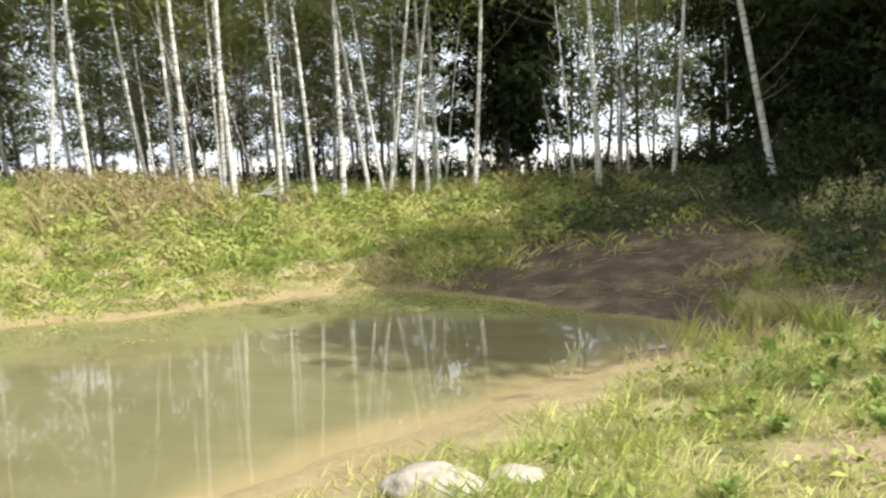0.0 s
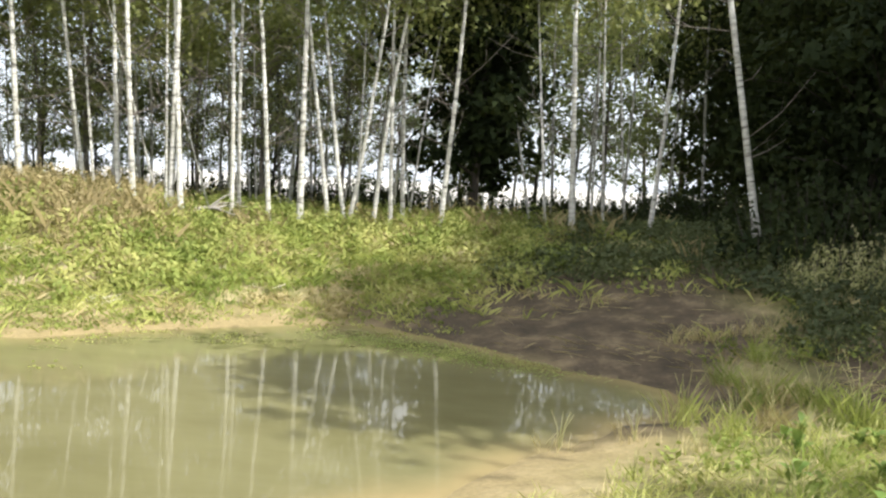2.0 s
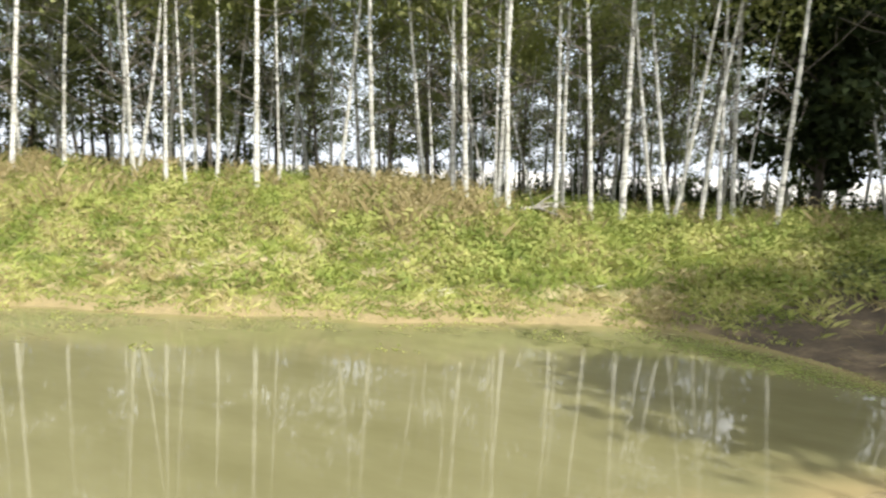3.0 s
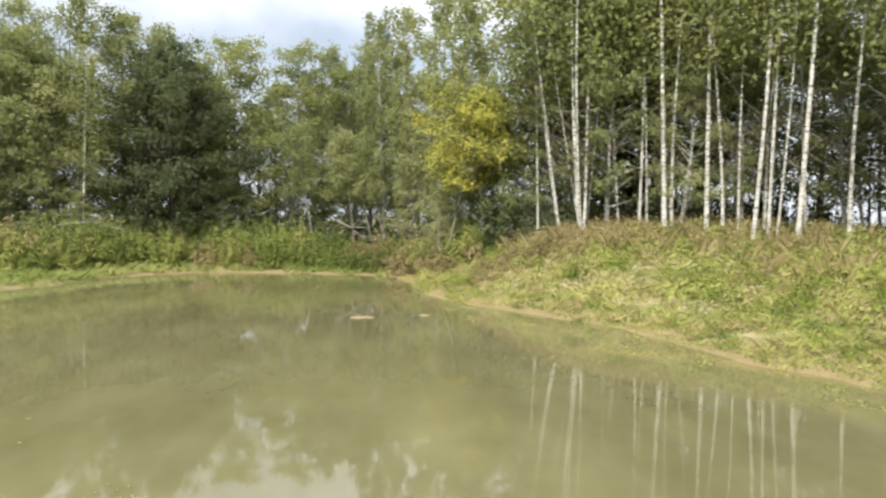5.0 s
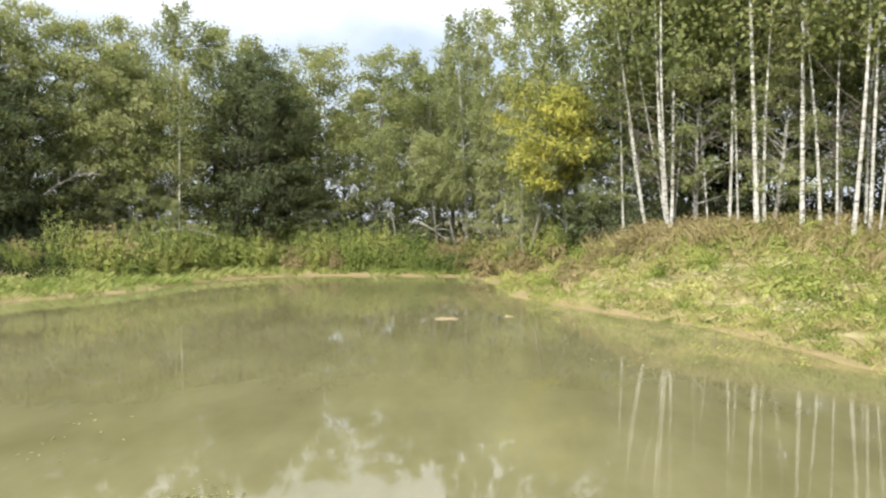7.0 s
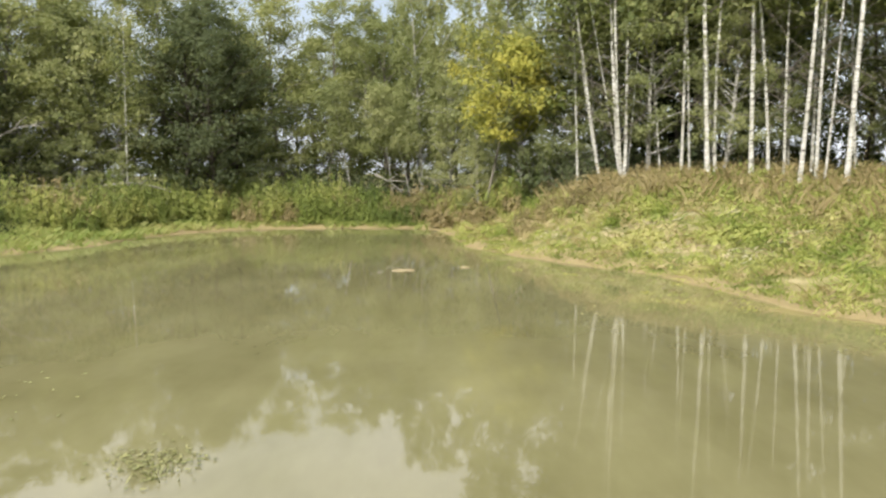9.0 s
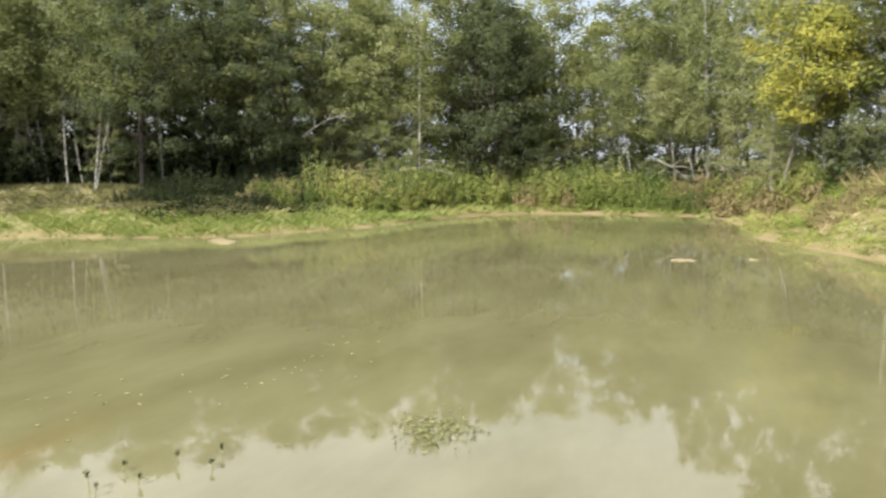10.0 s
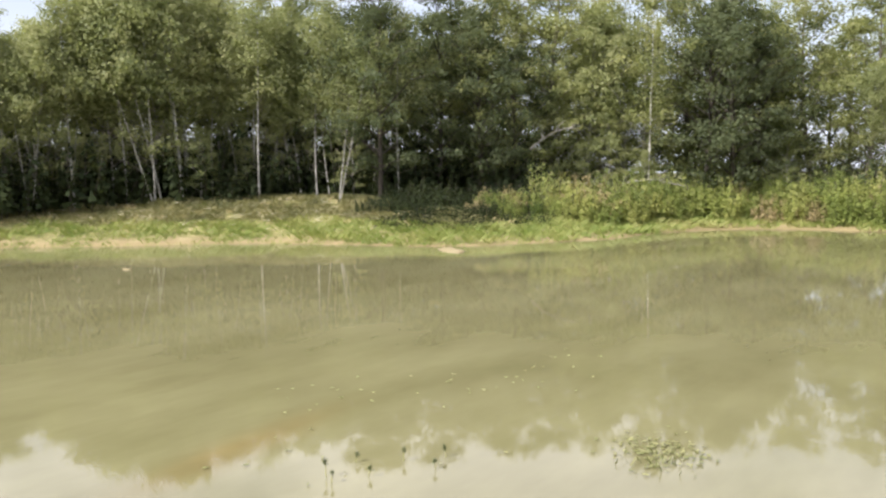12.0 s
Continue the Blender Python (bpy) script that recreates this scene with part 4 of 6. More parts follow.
# the wood on the far shore
FAR_SHORE = [("w", 1, 86.3, 27.5, 1.0), ("w", 2, 88.8, 29.5, 0.98), ("w", 0, 91.0, 31.5, 0.94), ("w", 2, 92.7, 31, 0.88), ("b", 3, 95.2, 33, 0.80), ("w", 1, 97.4, 34, 0.92), ("b", 1, 99.8, 34, 0.84),
             ("b", 2, 93.8, 36, 0.80), ("b", 3, 102.4, 34, 0.93), ("o", 1, 104.2, 34, 0.76), ("b", 1, 106.0, 34, 0.76), ("o", 0, 108.4, 33, 0.89), ("b", 0, 110.8, 33, 0.88)]
LEFT_SHORE = [("o", 2, 113.6, 32, 0.92), ("l", 0, 114.9, 31.6, 0.70), ("b", 1, 116.3, 33, 0.88), ("l", 1, 118.0, 31.8, 0.74), ("b", 3, 119.8, 32, 0.90), ("b", 1, 122.5, 32, 0.88), ("b", 0, 125, 31, 0.82), ("b", 1, 127.5, 31.5, 0.80),
              ("o", 2, 131.5, 32, 0.74), ("w", 1, 135.0, 33, 0.80), ("l", 0, 139.5, 32, 0.76), ("w", 0, 143.5, 32.5, 0.75), ("w", 2, 146.2, 31.5, 0.76), ("l", 1, 148.4, 31.5, 0.80),
              ("w", 1, 151.5, 32, 0.76), ("l", 0, 154.5, 31.5, 0.68), ("l", 1, 157.5, 31, 0.74), ("w", 0, 161, 30, 0.8), ("b", 2, 166, 30, 0.75)]
for kind, k, az, d, s in FAR_SHORE + LEFT_SHORE:
    plant({"w": weeping_kinds, "o": olive_kinds, "l": light_kinds, "b": W}[kind][k], az, d, s, rng_t.uniform(-3, 3), rng_t.uniform(0, 360))
# a second line of tall grey-stemmed birches
for i in range(15):
    az = 128.5 + 31 * (i + rng_t.uniform(0.2, 0.8)) / 15
    plant(grey_kinds[int(rng_t.randint(3))], az, rng_t.uniform(31.2, 33.5), rng_t.uniform(0.68, 0.80), rng_t.uniform(-4, 4), rng_t.uniform(0, 360))
# darker trees among them; past 136 degrees lighter leaves stand in for sunlight
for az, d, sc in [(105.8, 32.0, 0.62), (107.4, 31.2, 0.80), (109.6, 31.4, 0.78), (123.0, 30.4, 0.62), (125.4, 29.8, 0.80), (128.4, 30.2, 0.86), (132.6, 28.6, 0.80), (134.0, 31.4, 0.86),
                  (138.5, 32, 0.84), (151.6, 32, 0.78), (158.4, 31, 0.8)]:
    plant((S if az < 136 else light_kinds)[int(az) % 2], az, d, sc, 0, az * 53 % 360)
# thin grey stems in the dusk of the wood
for i in range(20):
    az = 133 + 26 * (i + rng_t.uniform(0.1, 0.9)) / 20
    plant(grey_kinds[2], az, rng_t.uniform(30.2, 31.6), rng_t.uniform(0.58, 0.74), rng_t.uniform(-9, 9), rng_t.uniform(0, 360))
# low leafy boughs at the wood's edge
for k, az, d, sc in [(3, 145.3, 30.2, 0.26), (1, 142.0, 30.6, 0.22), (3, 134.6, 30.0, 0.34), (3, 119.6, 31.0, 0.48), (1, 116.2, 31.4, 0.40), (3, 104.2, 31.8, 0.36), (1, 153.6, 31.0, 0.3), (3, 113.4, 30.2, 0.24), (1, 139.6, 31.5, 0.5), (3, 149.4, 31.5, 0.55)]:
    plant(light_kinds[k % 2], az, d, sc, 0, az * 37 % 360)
# pale stems at the front of that wood
plant(B[1], 113.3, 30.2, 0.62, 1, 20)
for k, az, d, s, lean in [(2, 115.7, 31.5, 0.85, -2), (0, 131.3, 28.8, 0.74, 4), (1, 135.6, 28.6, 0.66, 9), (2, 137.2, 30.0, 0.78, 1), (0, 141.3, 30, 0.74, 0),
                          (0, 146.5, 30.3, 0.74, 1), (1, 148.4, 30, 0.76, -7), (2, 150.1, 30.3, 0.74, -4), (0, 153.4, 30, 0.72, 1), (1, 156.0, 30, 0.72, 2),
                          (2, 144.5, 31, 0.8, 2), (2, 139.0, 31, 0.78, -3), (0, 155.6, 30.2, 0.7, 4), (2, 147.9, 30.2, 0.78, -10), (2, 127.0, 31, 0.8, 3), (2, 92.3, 30.3, 0.5, -15), (2, 93.5, 30.4, 0.52, -11), (2, 94.9, 30.6, 0.5, -7), (2, 97.6, 31.6, 0.55, -12)]:
    plant(grey_kinds[k], az, d, s, lean, az * 47 % 360)
for i in range(36):
    az = 85 + 82 * (i + rng_t.uniform(0.1, 0.9)) / 36
    plant((S if i % 3 and az < 132 else W)[int(rng_t.randint(2))], az, rng_t.uniform(35.5, 39), rng_t.uniform(0.66, 0.72) if 94 < az < 107 else rng_t.uniform(0.66, 0.76), 0, rng_t.uniform(0, 360))
# the wood goes on behind the viewer and beyond the picture
for az, d, s in [(172, 29, 0.6), (178, 27, 0.55), (-172, 26, 0.6), (-160, 22, 0.8), (-146, 20, 0.9), (-78, 21, 1.0), (-70, 17, 1.0)]:
    plant(W[int(rng_t.randint(4))], az, d, s, 0, rng_t.uniform(0, 360))

# the yellow-leaved birch
wood_me, crown = broadleaf_shape(51, 7.0, 3.1, 1.95, BARK_GREY, 70, 0.06, 34)
yellow = make_tree("birch_tree", wood_me, crown, LEAF_YELLOW, "small tree with bright yellow autumn leaves", "tree", "", (0.18, 0.18, 0.16), (0.12, 0.09), 0.3)
plant(yellow, 88.3, 25.2, 0.86, 14)
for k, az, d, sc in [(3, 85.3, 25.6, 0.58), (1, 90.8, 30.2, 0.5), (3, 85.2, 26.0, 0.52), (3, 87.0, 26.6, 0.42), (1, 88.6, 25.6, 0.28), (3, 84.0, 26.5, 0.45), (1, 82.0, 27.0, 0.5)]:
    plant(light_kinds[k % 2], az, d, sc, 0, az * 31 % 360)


# ---- bushes along the far shore ----
def bush(seed, tall, r, leaf, label, stems=26, per=22, leaf_size=(0.20, 0.066)):
    """A thicket of upright leafy stems that end in points at uneven heights."""
    rng = np.random.RandomState(seed)
    wood, cen, size = Wood(), [], []
    for k in range(stems):
        a, out = k * 2.4, r * math.sqrt((k + 0.5) / stems)
        ln = tall * rng.uniform(0.55, 1.1) * (1 - 0.35 * (out / r) ** 2)
        foot = Vector((math.cos(a) * out * 0.75, math.sin(a) * out * 0.75, -0.05))
        e = Vector((math.cos(a) * out * 1.1 + rng.normal() * 0.08, math.sin(a) * out * 1.1 + rng.normal() * 0.08, ln))
        mid = foot.lerp(e, 0.5) + Vector((rng.normal() * 0.04, rng.normal() * 0.04, 0.05))
        wood.add([foot, mid, e], [0.012, 0.009, 0.004], 4)
        for f in np.linspace(0.12, 1.0, per):
            cen.append(tuple(foot.lerp(e, f)))
            size.append((1.15 - 0.85 * f) * rng.uniform(0.7, 1.2))
    cen, size = np.array(cen), np.array(size)
    v, f = leaves(rng, cen, (0.10, 0.10, 0.05), 3, leaf_size[0], leaf_size[1], -1.2, True, 3)
    grow = np.repeat(size, 3 * 3)[:, None]
    mid = np.repeat(cen, 3 * 3, axis=0)
    v = mid + (v - mid) * (0.45 + 0.75 * grow)
    v[:, 2] = np.maximum(v[:, 2], 0.02)
    root = new("bush")
    child("stem", wood.mesh("stem", BARK_DARK), root)
    child("foliage", mesh_arrays("foliage", v, f, leaf), root)
    return tagged(root, label, "bush", "bushes along the far shore")


bushes = [bush(61, 1.7, 0.9, LEAF_BUSH, "bright green leafy bush at the water's edge"), bush(62, 1.35, 1.0, LEAF_BUSH, "bright green leafy bush at the water's edge"),
          bush(63, 1.3, 0.9, WEED_RUST, "rust-brown bush of fading weeds at the water's edge"), bush(65, 1.75, 0.7, GRASS_FRESH, "yellow-green thicket of upright weeds at the water's edge", 22, 24, (0.16, 0.045))]
rng_b = np.random.RandomState(8)
line = [(-27.3, 1.3), (-28.2, -1.0), (-28.5, -3.5), (-28.8, -6.0), (-28.8, -8.6), (-27.9, -10.6), (-25.7, -11.2), (-23.7, -11.7), (-22.4, -13.2), (-20.8, -15.2)]


def stand(kind, x, y, turn, scale):
    m = Matrix.Translation((x, y, on_ground(x, y) - 0.05)) @ Matrix.Rotation(turn, 4, "Z") @ Matrix.Scale(scale, 4)
    if kind.name not in used:
        used.add(kind.name)
        kind.matrix_basis = m
        return kind
    c = copy_thing(kind, m)
    c.matrix_basis = m
    return c


for (ax, ay), (bx, by) in zip(line, line[1:]):
    for j in range(4):
        t = (j + 0.5) / 4
        for row in (0, 1, 2):
            x = ax + (bx - ax) * t + rng_b.uniform(-0.3, 0.3) - 0.75 * row
            y = ay + (by - ay) * t + rng_b.uniform(-0.3, 0.3) - 0.25 * row
            rust = (0.75 if y > -2.5 else 0.25) * (0.35 if row == 0 else 1)
            k = 2 if rng_b.uniform() < rust else 3 if row and rng_b.uniform() < 0.4 else int(rng_b.randint(2))
            low = 0.62 if x > -23.5 else 0.82 if y > -4.0 else 1
            stand(bushes[k], x, y, rng_b.uniform(0, 6.28), (rng_b.uniform(0.62, 0.92) + 0.13 * row) * low)


# bushes that hide the feet of the small trees
for k, az, d, sc in [(0, 84.6, 24.6, 0.7), (2, 85.6, 24.9, 0.75), (0, 86.5, 25.4, 0.9), (1, 87.3, 25.6, 0.9), (2, 87.9, 25.9, 0.8), (0, 88.6, 26.4, 0.9), (1, 89.5, 27.0, 0.9), (2, 90.2, 27.6, 0.8),
                     (2, 83.4, 24.4, 0.6), (1, 86.0, 26.2, 1.1), (2, 88.2, 25.0, 0.7), (2, 89.4, 26.2, 0.7), (2, 90.8, 27.0, 0.8)]:
    stand(bushes[k], *place(az, d), rng_b.uniform(0, 6.28), sc)
# rust-brown weeds on the bank's crest below the last birches
for i in range(34):
    x, y = place(71 + 15 * (i + rng_b.uniform(0, 1)) / 34, rng_b.uniform(20.0, 22.6))
    stand(bushes[2], x, y, rng_b.uniform(0, 6.28), rng_b.uniform(0.25, 0.5))
# and on the hummock at the middle of the grove's edge
for i in range(16):
    x, y = place(33.5 + 5.5 * (i + rng_b.uniform(0, 1)) / 16, rng_b.uniform(13.2, 14.6))
    stand(bushes[2], x, y, rng_b.uniform(0, 6.28), rng_b.uniform(0.25, 0.42))


# undergrowth at the feet of the trees, leaves coloured dark for shade
brush = bush(64, 1.5, 1.3, LEAF_SHADE, "undergrowth bush beneath the trees, leaves coloured dark for shade", 22, 16, (0.13, 0.085))
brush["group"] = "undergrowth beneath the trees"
spots = [(8 + 76 * (i + rng_b.uniform(0.2, 0.8)) / 36, rng_b.uniform(22, 27), rng_b.uniform(0.35, 0.95)) for i in range(36)]
spots += [(-13 + 19 * (i + rng_b.uniform(0.2, 0.8)) / 9, rng_b.uniform(19.5, 23), rng_b.uniform(0.4, 0.7)) for i in range(9)]
spots += [(-48 + 36 * (i + rng_b.uniform(0.2, 0.8)) / 16, rng_b.uniform(12, 14), rng_b.uniform(0.8, 1.2)) for i in range(16)]
spots += [(82 + 11 * (i + rng_b.uniform(0.2, 0.8)) / 5, rng_b.uniform(29, 31), rng_b.uniform(0.9, 1.3)) for i in range(5)]
spots += [(119 + 46 * (i + rng_b.uniform(0.2, 0.8)) / 30, rng_b.uniform(30.5, 33), rng_b.uniform(1.0, 1.9)) for i in range(30)]
spots += [(92 + 30 * (i + rng_b.uniform(0.2, 0.8)) / 16, rng_b.uniform(32, 34), rng_b.uniform(1.0, 1.8)) for i in range(16)]
# low dark bushes in place of the shade on the far bank
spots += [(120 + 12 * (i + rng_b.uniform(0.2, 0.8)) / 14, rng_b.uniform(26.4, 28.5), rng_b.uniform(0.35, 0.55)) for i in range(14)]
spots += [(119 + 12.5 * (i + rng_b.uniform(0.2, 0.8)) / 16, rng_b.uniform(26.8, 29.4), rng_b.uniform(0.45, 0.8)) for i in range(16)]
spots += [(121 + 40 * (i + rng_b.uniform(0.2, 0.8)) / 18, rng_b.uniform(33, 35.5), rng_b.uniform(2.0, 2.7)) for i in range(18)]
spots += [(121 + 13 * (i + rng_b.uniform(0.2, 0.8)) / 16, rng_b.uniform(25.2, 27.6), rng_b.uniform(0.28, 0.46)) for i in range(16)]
gloom = bush(66, 1.5, 1.3, LEAF_DARK, "undergrowth bush with leaves coloured near black for shade", 22, 16, (0.16, 0.10))
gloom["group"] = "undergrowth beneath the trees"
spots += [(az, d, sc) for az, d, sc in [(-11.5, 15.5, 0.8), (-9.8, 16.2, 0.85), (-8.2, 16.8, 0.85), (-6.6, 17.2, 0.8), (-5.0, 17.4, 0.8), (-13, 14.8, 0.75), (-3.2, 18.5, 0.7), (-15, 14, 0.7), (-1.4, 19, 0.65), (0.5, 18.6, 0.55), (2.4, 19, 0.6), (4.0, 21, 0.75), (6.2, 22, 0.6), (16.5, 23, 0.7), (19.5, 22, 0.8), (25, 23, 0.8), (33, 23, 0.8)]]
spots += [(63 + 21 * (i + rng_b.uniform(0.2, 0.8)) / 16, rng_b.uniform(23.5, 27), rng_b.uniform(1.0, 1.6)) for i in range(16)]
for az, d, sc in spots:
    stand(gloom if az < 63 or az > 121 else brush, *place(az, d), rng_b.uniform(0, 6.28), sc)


# ---- grass and weeds ----
def scatter(rng, n, box, keep):
    x, y = rng.uniform(box[0], box[1], n), rng.uniform(box[2], box[3], n)
    sd = shore_distance(x, y)
    az = np.degrees(np.arctan2(-x, y))
    k = keep(x, y, sd, az) > rng.uniform(0, 1, n)
    x, y, sd = x[k], y[k], sd[k]
    return np.stack([x, y, height(x, y) - 0.02], 1), sd


def ramp01(v, a, b):
    return np.clip((v - a) / (b - a), 0, 1)


rng_g = np.random.RandomState(21)
box_bank = (-30, 8, -1, 24)


def clumps(rng, pts, per, radius):
    p = np.repeat(pts, per, axis=0)
    o = rng.normal(size=(len(p), 2)) * radius
    p = p.copy()
    p[:, :2] += o
    return p


patchy = lambda x, y, s, seed: 0.5 + 0.9 * rough(x, y, s, seed)


def bare(x, y, sd):
    """The trodden earth round the little bay stays almost bare."""
    return 1 - (0.972 + 0.02 * np.sin(2.3 * x) * np.sin(2.9 * y)) * np.exp(-(((x + 0.05) / 2.7) ** 2 + ((y - 9.84) / 1.8) ** 2) ** 1.6) * (sd < 3.5)


def gloomy(x, y):
    """Thin growth on the brown earth below the dark trees, behind the near turf."""
    return 1 - 0.8 * np.exp(-(((x - 3.1) / 1.35) ** 2 + ((y - 7.9) / 1.5) ** 2) ** 1.6)


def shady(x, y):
    """Ground under the dark trees; straw-coloured grass gives way to herbs darkened for shade."""
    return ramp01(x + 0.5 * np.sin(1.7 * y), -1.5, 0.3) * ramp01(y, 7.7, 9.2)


# grove bank: short mixed grass low down, leafy weeds above
p, sd = scatter(rng_g, 22000, box_bank, lambda x, y, sd, az: ramp01(sd, 0.1, 1.0) * (sd < 9) * (np.hypot(x, y) > 9.0) * (az > -45) * bare(x, y, sd) * ramp01(patchy(x, y, 2.0, 5), 0.1, 0.45) * (1 - 0.8 * shady(x, y)) * np.where(az > 52, 0.55, 1))
c = clumps(rng_g, p, 7, 0.09)
stuff("bank_grass", [blades(rng_g, c, (0.07 + 0.17 * rng_g.uniform(0.3, 1, len(c))) * np.repeat(0.4 + 0.6 * ramp01(sd, 0.2, 2.0), 7), 0.011, 1.1)], GRASS,
      "mixed green and straw grass on the bank", "grass")
p, sd = scatter(rng_g, 12000, box_bank, lambda x, y, sd, az: (1 - 0.8 * shady(x, y)) * ramp01(sd, 0.9, 2.4) * (sd < 9) * (np.hypot(x, y) > 8.6) * (az > -45) * bare(x, y, sd) * ramp01(patchy(x, y, 2.6, 6), 0.1, 0.5) * np.where(az > 52, 0.55, 1) * (1 - 0.8 * shady(x, y)))
lift = 0.08 + 0.22 * ramp01(rough(p[:, 0], p[:, 1], 1.6, 14), -0.4, 0.5)
v, f = leaves(rng_g, p + np.stack([0 * lift, 0 * lift, lift], 1), (0.14, 0.14, 0.10), 26, 0.062, 0.036, -0.1, False)
stuff("bank_weeds", [(v, f)], LEAF_WEED, "leafy green weeds covering the upper bank", "weeds")
p, sd = scatter(rng_g, 16000, box_bank, lambda x, y, sd, az: ramp01(sd, 0.2, 1.0) * (sd < 6) * (np.hypot(x, y) > 8.6) * (az > -10) * bare(x, y, sd) * ramp01(patchy(x, y, 1.5, 7), 0.42, 0.75) * np.where(az > 55, 1.5, 0.8) * (1 - 0.8 * shady(x, y)))
c = clumps(rng_g, p, 8, 0.10)
stuff("dry_grass", [blades(rng_g, c, 0.05 + 0.14 * rng_g.uniform(0.3, 1, len(c)), 0.010, 1.3)], GRASS_DRY, "pale straw-dry grass on the sunny slope", "grass")
p, sd = scatter(rng_g, 9000, (-30, 2, -1, 20), lambda x, y, sd, az: ramp01(sd, 2.6, 3.6) * (sd < 8) * (0.45 * ramp01(az, 31, 35) * ramp01(-az, -46, -40) + ramp01(az, 73, 79) * 0.9 + ramp01(az, 54, 60) * 0.22 + 0.05) * (np.hypot(x, y) > 9))
c = clumps(rng_g, p, 10, 0.12)
v2, f2 = leaves(rng_g, p + np.array([0, 0, 0.38]), (0.16, 0.16, 0.14), 30, 0.08, 0.035, -0.4, False)
stuff("rust_weeds", [blades(rng_g, c, 0.25 + 0.3 * rng_g.uniform(0.3, 1, len(c)), 0.010, 0.5), (v2, f2)], WEED_RUST, "rust-brown fading weeds along the crest of the bank", "weeds")
# rounded mounds of taller herbs and matted grass, which break the bank into tufts
def dome_leaves(rng, centres, radius, tall, per, length, width):
    """Leaves lying on low domes, facing outwards, so that each tuft has a lit and a shaded side."""
    c, r, h = np.repeat(centres, per, axis=0), np.repeat(radius, per)[:, None], np.repeat(tall, per)[:, None]
    n = len(c)
    q = rng.normal(size=(n, 3))
    q[:, 2] = np.abs(q[:, 2])
    q /= np.linalg.norm(q, axis=1)[:, None]
    wob = 1 + 0.28 * np.sin(5 * q[:, :1] + c[:, :1] * 7) * np.sin(4 * q[:, 1:2] + c[:, 1:2] * 5)
    p = c + q * np.concatenate([r, r, h], 1) * wob * rng.uniform(0.78, 1.08, n)[:, None]
    nor = q + rng.normal(size=(n, 3)) * 0.35
    nor /= np.linalg.norm(nor, axis=1)[:, None]
    u = rng.normal(size=(n, 3)) + np.array([0, 0, 0.9])
    u -= nor * (u * nor).sum(1)[:, None]
    u /= np.linalg.norm(u, axis=1)[:, None] + 1e-9
    w = np.cross(nor, u)
    ln, wd = (length * rng.uniform(0.6, 1.4, n))[:, None], (width * rng.uniform(0.6, 1.4, n))[:, None]
    v = np.stack([p - u * ln / 2, p + w * wd / 2, p + u * ln / 2 + nor * ln * 0.15, p - w * wd / 2], 1)
    return v.reshape(-1, 3), np.arange(4 * n).reshape(-1, 4)


for mat, n, seed, lo, hi, size, blade, tone in (
        (LEAF_WEED, 7000, 31, 1.4, 7.0, (0.22, 0.50), (0.075, 0.040), "green clumps of leafy herbs"), (LEAF_BUSH, 3600, 34, 1.8, 7.0, (0.22, 0.46), (0.075, 0.036), "dark green clumps of herbs"),
        (WEED_RUST, 2600, 32, 2.4, 6.5, (0.22, 0.50), (0.080, 0.026), "brownish clumps of fading herbs"), (GRASS, 6000, 33, 0.7, 5.0, (0.20, 0.44), (0.130, 0.016), "yellow-green tufts of grass"),
        (GRASS_DRY, 3600, 35, 0.6, 3.4, (0.16, 0.34), (0.140, 0.015), "straw-coloured tufts of matted grass"),
        (LEAF_SHADE, 5200, 36, 0.9, 8.0, (0.22, 0.50), (0.075, 0.040), "herb clumps coloured dark for the shade")):
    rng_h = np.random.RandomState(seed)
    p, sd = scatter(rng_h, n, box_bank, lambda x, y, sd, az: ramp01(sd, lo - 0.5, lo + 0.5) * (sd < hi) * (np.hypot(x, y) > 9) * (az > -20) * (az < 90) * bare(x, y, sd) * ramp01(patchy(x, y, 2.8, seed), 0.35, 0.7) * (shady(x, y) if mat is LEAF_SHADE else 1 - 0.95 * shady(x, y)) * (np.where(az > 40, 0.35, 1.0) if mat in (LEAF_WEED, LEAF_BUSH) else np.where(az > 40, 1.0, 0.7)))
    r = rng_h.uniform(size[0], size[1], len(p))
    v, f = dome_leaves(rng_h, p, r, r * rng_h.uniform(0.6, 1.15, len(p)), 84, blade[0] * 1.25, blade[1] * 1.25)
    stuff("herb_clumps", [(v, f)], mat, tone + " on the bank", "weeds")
STRAW = leaf_material("bleached_straw", [(0.15, (0.40, 0.35, 0.22)), (0.5, (0.58, 0.53, 0.38)), (0.9, (0.72, 0.68, 0.55))], 0.2)
p, sd = scatter(rng_g, 9000, box_bank, lambda x, y, sd, az: ramp01(sd, 0.5, 1.0) * (sd < 3.2) * (az > 18) * (az < 84) * np.where(az > 52, 1.0, 0.5) * (np.hypot(x, y) > 9) * ramp01(patchy(x, y, 2.3, 41), 0.62, 0.8))
c = clumps(rng_g, p + np.array([0, 0, 0.05]), 12, 0.16)
stuff("straw", [blades(rng_g, c, 0.03 + 0.06 * rng_g.uniform(0.2, 1, len(c)), 0.016, 3.2, 0.5)], STRAW, "bleached straw lying in mats on the sunny bank", "grass")
